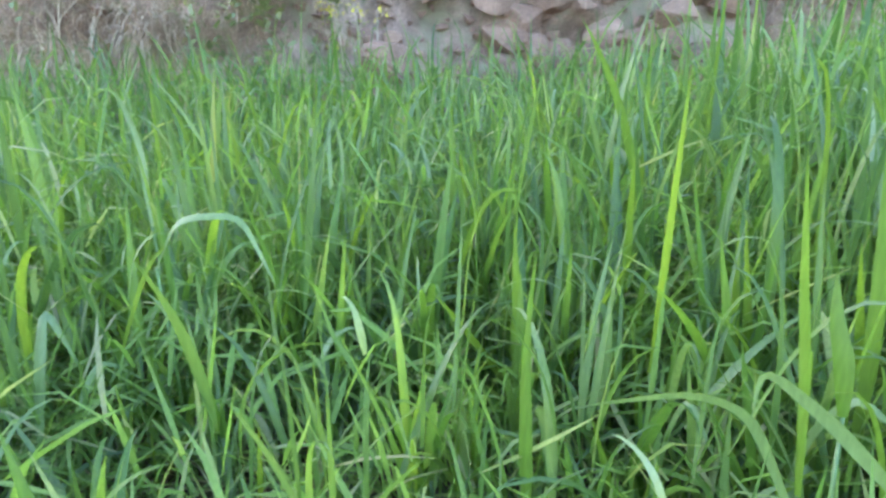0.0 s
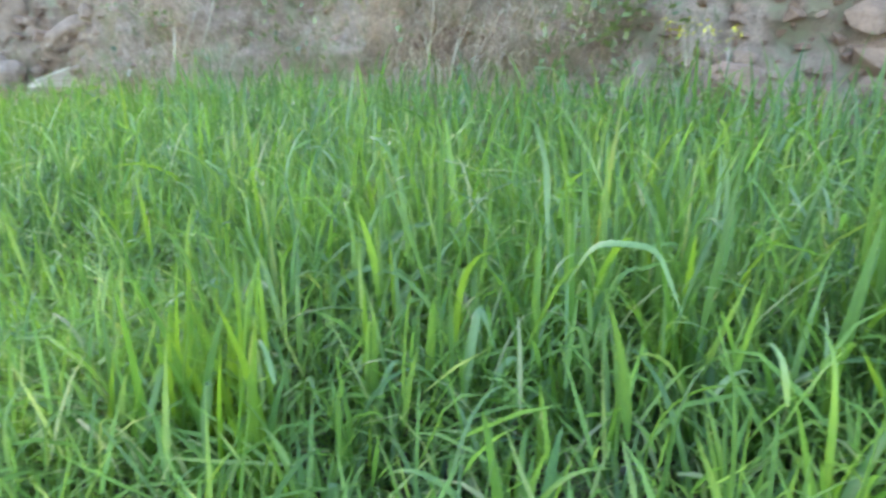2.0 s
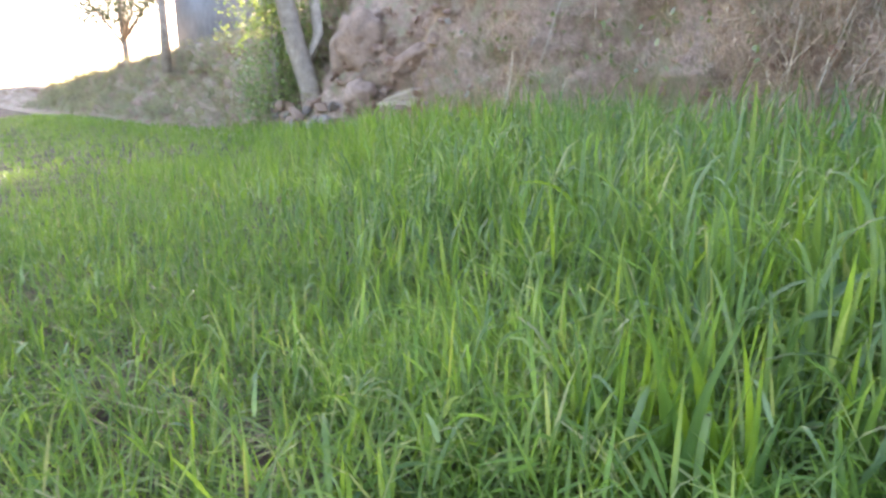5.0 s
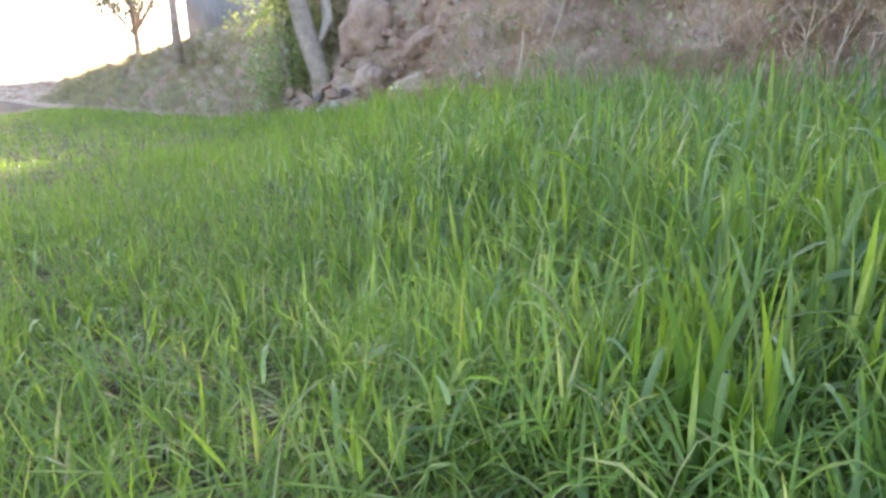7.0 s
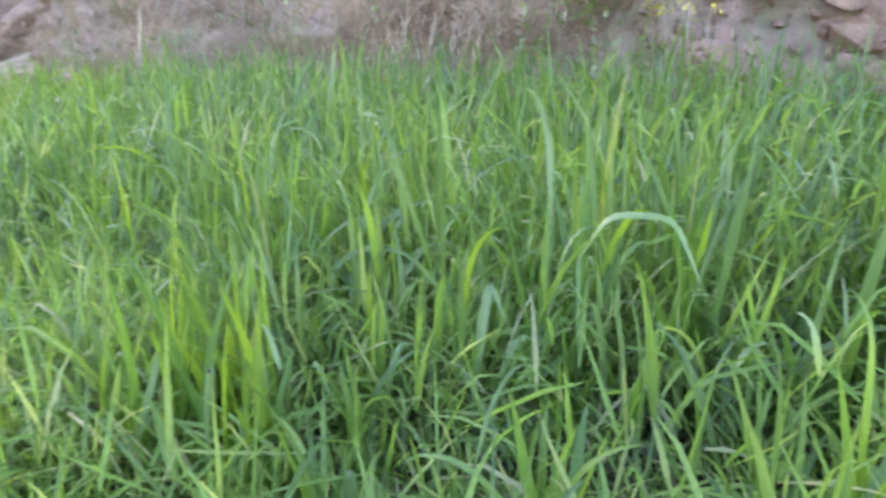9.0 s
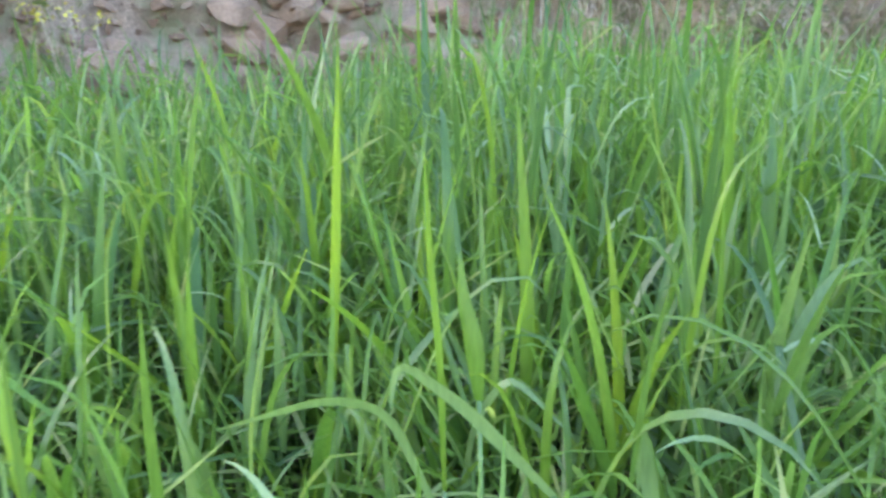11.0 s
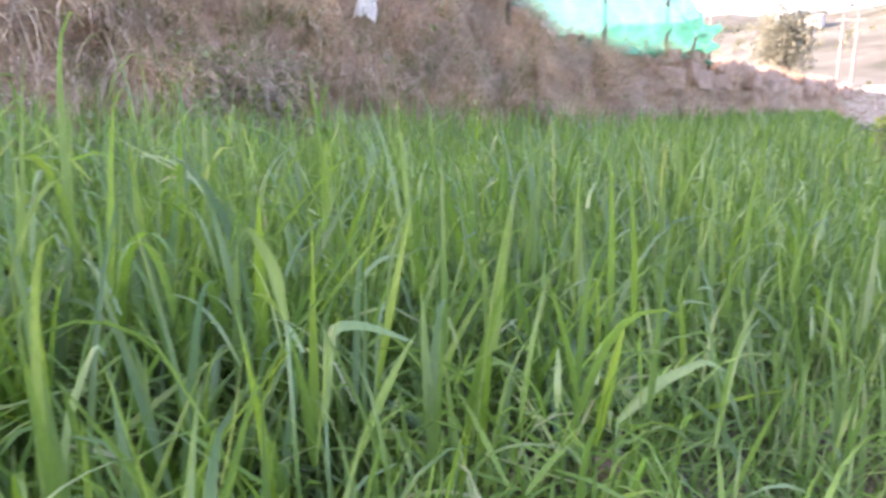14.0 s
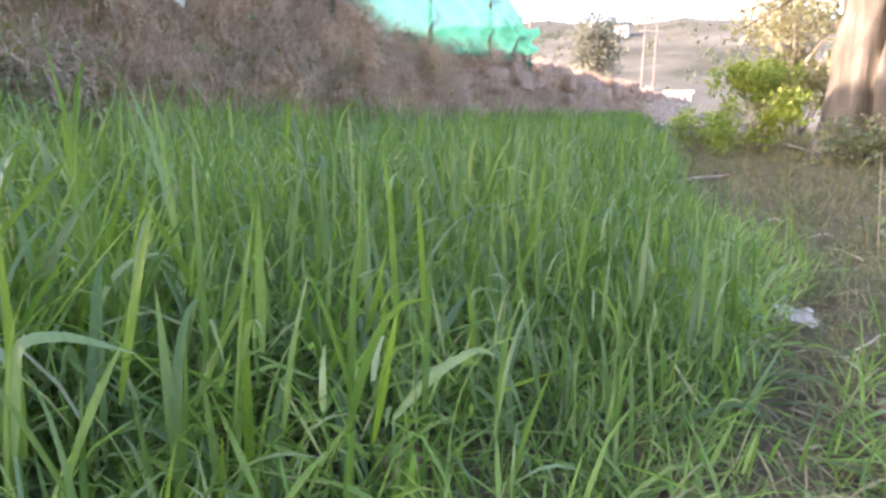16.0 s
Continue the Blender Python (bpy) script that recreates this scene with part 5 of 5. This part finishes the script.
low_bush((14.5, -1.2, 0.1), (1.1, 1.2, 0.9), "pale sunlit shrub behind the path", 55, M_PALE_LEAF, 200, (0.06, 0.12))
q = random.Random(61)
limbs, tips = spread_limbs(q, (0, 0, 1.3), 12, 1.5, 0.9, 0.035)
crown = np.concatenate([np.array(t) * np.array([0.9, 0.8, 1.0]) + np.random.RandomState(200 + i).normal(0, 0.24, (70, 3)) for i, t in enumerate(tips)])
limb_tree((14.0, -1.0, 0.2), ([(0, 0, -0.2), (0.04, 0, 0.6), (-0.04, 0.03, 1.3), (-0.06, 0, 2.6)], (0.08, 0.06, 0.05, 0.02)), limbs, crown, M_BARK_GREY, M_PALE_LEAF, "small tree with pale sunlit yellowish leaves", leaf_size=(0.06, 0.13), seed=18)
# dense round tree beyond the bank; haze is put into its leaf colour
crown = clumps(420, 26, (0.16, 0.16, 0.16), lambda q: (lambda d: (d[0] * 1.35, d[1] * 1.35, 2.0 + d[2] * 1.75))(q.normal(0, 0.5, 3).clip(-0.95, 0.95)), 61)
limb_tree((40.0, 7.4, 2.2), ([(0, 0, -0.2), (0, 0, 1), (0.05, 0, 2.6)], (0.16, 0.14, 0.05)), [], crown, M_BARK_GREY, M_HAZED_LEAF, "dense round tree beyond the bank, leaves greyed for haze", leaf_size=(0.12, 0.24), seed=61)


# ---------- green net on the bank ----------
net = thing("shade_net", (10.0, 3.62, 1.6), "torn green shade net hung between thin poles", "net")
cols, rows = 60, 18
bm = bmesh.new()
g = []
for i in range(cols + 1):
    x = 5.4 + 8.1 * i / cols
    span = (x - 6.6) / 2.3 % 1
    top = 3.3 - 1.1 * float(smooth(9.7, 12.8, x)) - 0.16 * 4 * span * (1 - span)
    bottom = float(bank_top(x)) - 0.1
    g.append([bm.verts.new((x - 10.0, 0.06 * math.sin(5 * x + 0.8 * j) + 0.05 * math.sin(2.3 * x - j) - 0.18 * (j / rows) * float(smooth(8, 13, x)), bottom + (top - bottom) * j / rows - 1.6)) for j in range(rows + 1)])
for i in range(cols):
    for j in range(rows):
        bm.faces.new((g[i][j], g[i + 1][j], g[i + 1][j + 1], g[i][j + 1]))
part("net_sheet", bm, M_NET, net, "wrinkled translucent green netting")
for x, top in ((5.4, 3.4), (6.6, 3.4), (8.9, 3.4), (11.2, 2.95), (13.5, 2.3)):
    part("pole", tube([(x - 10, -0.02, -0.5), (x - 10, 0.0, 0.6), (x - 9.98, 0.0, top - 1.6)], (0.03, 0.028, 0.024), 7), M_POLE, net)

part("pole", tube([(2.2, -0.1, 0.0), (2.5, -0.08, 0.35), (2.85, -0.05, 0.75)], (0.03, 0.028, 0.024), 7), M_POLE, net, "slanting prop")

# ---------- shed, pink wall, far poles and houses ----------
shed = thing("shed", (-21.4, 7.95, 1.75), "grey sheet-metal shed on the bank behind trees", "shed")
part("wall", box((-0.5, -1.2, 0), (3.2, 1.8, 2.35)), M_SHED, shed)
bm = bmesh.new()
v = [bm.verts.new(c) for c in ((-0.75, -1.45, 2.3), (3.45, -1.45, 2.3), (3.45, 2.0, 2.9), (-0.75, 2.0, 2.9))]
bm.faces.new(v)
bmesh.ops.solidify(bm, geom=list(bm.faces), thickness=0.07)
part("roof", bm, M_ROOF, shed, smooth=False)
win = part("window", box((1.0, -1.24, 1.75), (1.36, -1.203, 2.0)), M_FRAME, shed, "small white window frame", smooth=False)
for k in range(2):
    part("pane", box((1.03 + 0.16 * k, -1.25, 1.79), (1.17 + 0.16 * k, -1.243, 1.96)), M_GLASS, win, "dark pane", smooth=False)
house = thing("house", (-12.6, 8.6, 2.2), "plain pinkish plastered house wall above the bank", "house")
part("wall", box((-1.4, 0, -1.5), (3.0, 2.5, 3.2)), M_PINK_WALL, house, smooth=False)
part("roof", box((-1.6, -0.3, 3.2), (3.2, 2.7, 3.35)), M_HOUSE_ROOF, house, smooth=False)
for x, y in ((60, 7.3), (60.5, 6.4)):
    ob = thing("utility_pole", (x, y, 0), "thin wooden utility pole in the valley", "pole", "utility poles")
    part("post", tube([(0, 0, -3), (0, 0, 3), (0, 0, 7.6)], (0.11, 0.1, 0.08), 8), M_POLE, ob)
    part("crossarm", box((-0.05, -0.5, 7.1), (0.05, 0.5, 7.2)), M_POLE, ob, smooth=False)


def far_house(place, size, turn, label="small pale house on the far hillside"):
    h = thing("house", place, label, "house", "houses on the far hillside")
    h.rotation_euler.z = turn
    w, d, t = size
    part("wall", box((-w / 2, -d / 2, -2), (w / 2, d / 2, t)), M_HOUSE, h, smooth=False)
    part("roof", box((-w / 2 - 0.3, -d / 2 - 0.3, t), (w / 2 + 0.3, d / 2 + 0.3, t + 0.4)), M_HOUSE_ROOF, h, smooth=False)
    for k in range(3):
        part("window", box((-w / 2 - 0.05, -d / 2 + d * (0.2 + 0.25 * k), t * 0.4), (-w / 2 - 0.003, -d / 2 + d * (0.32 + 0.25 * k), t * 0.75)), M_GLASS, h, smooth=False)


rng = random.Random(71)
far_house((95, 6.9, 1.5), (2.6, 3, 1.3), 0.2, "low white house at the valley's edge")
for k in range(9):
    x, y = rng.uniform(280, 420), rng.uniform(-40, 90)
    far_house((x, y, float(ground_z(x, y))), (rng.uniform(5, 8), rng.uniform(5, 9), rng.uniform(2.5, 4)), rng.uniform(-0.5, 0.5))
# scattered shrubs on the far hillside
r2 = np.random.RandomState(77)
pts = []
for k in range(260):
    x, y = r2.uniform(110, 400), r2.uniform(-90, 140)
    s = r2.uniform(0.6, 2.2)
    pts.append(np.array([x, y, float(ground_z(x, y)) + s]) + r2.normal(0, 0.5, (30, 3)) * s)
tagged(new("far_shrubs", leaf_cloud(np.concatenate(pts), (0.7, 1.4), M_TREE_LEAF, "far_shrubs", 4)), "scattered shrubs on the far hillside", "shrubs", kind="stuff")
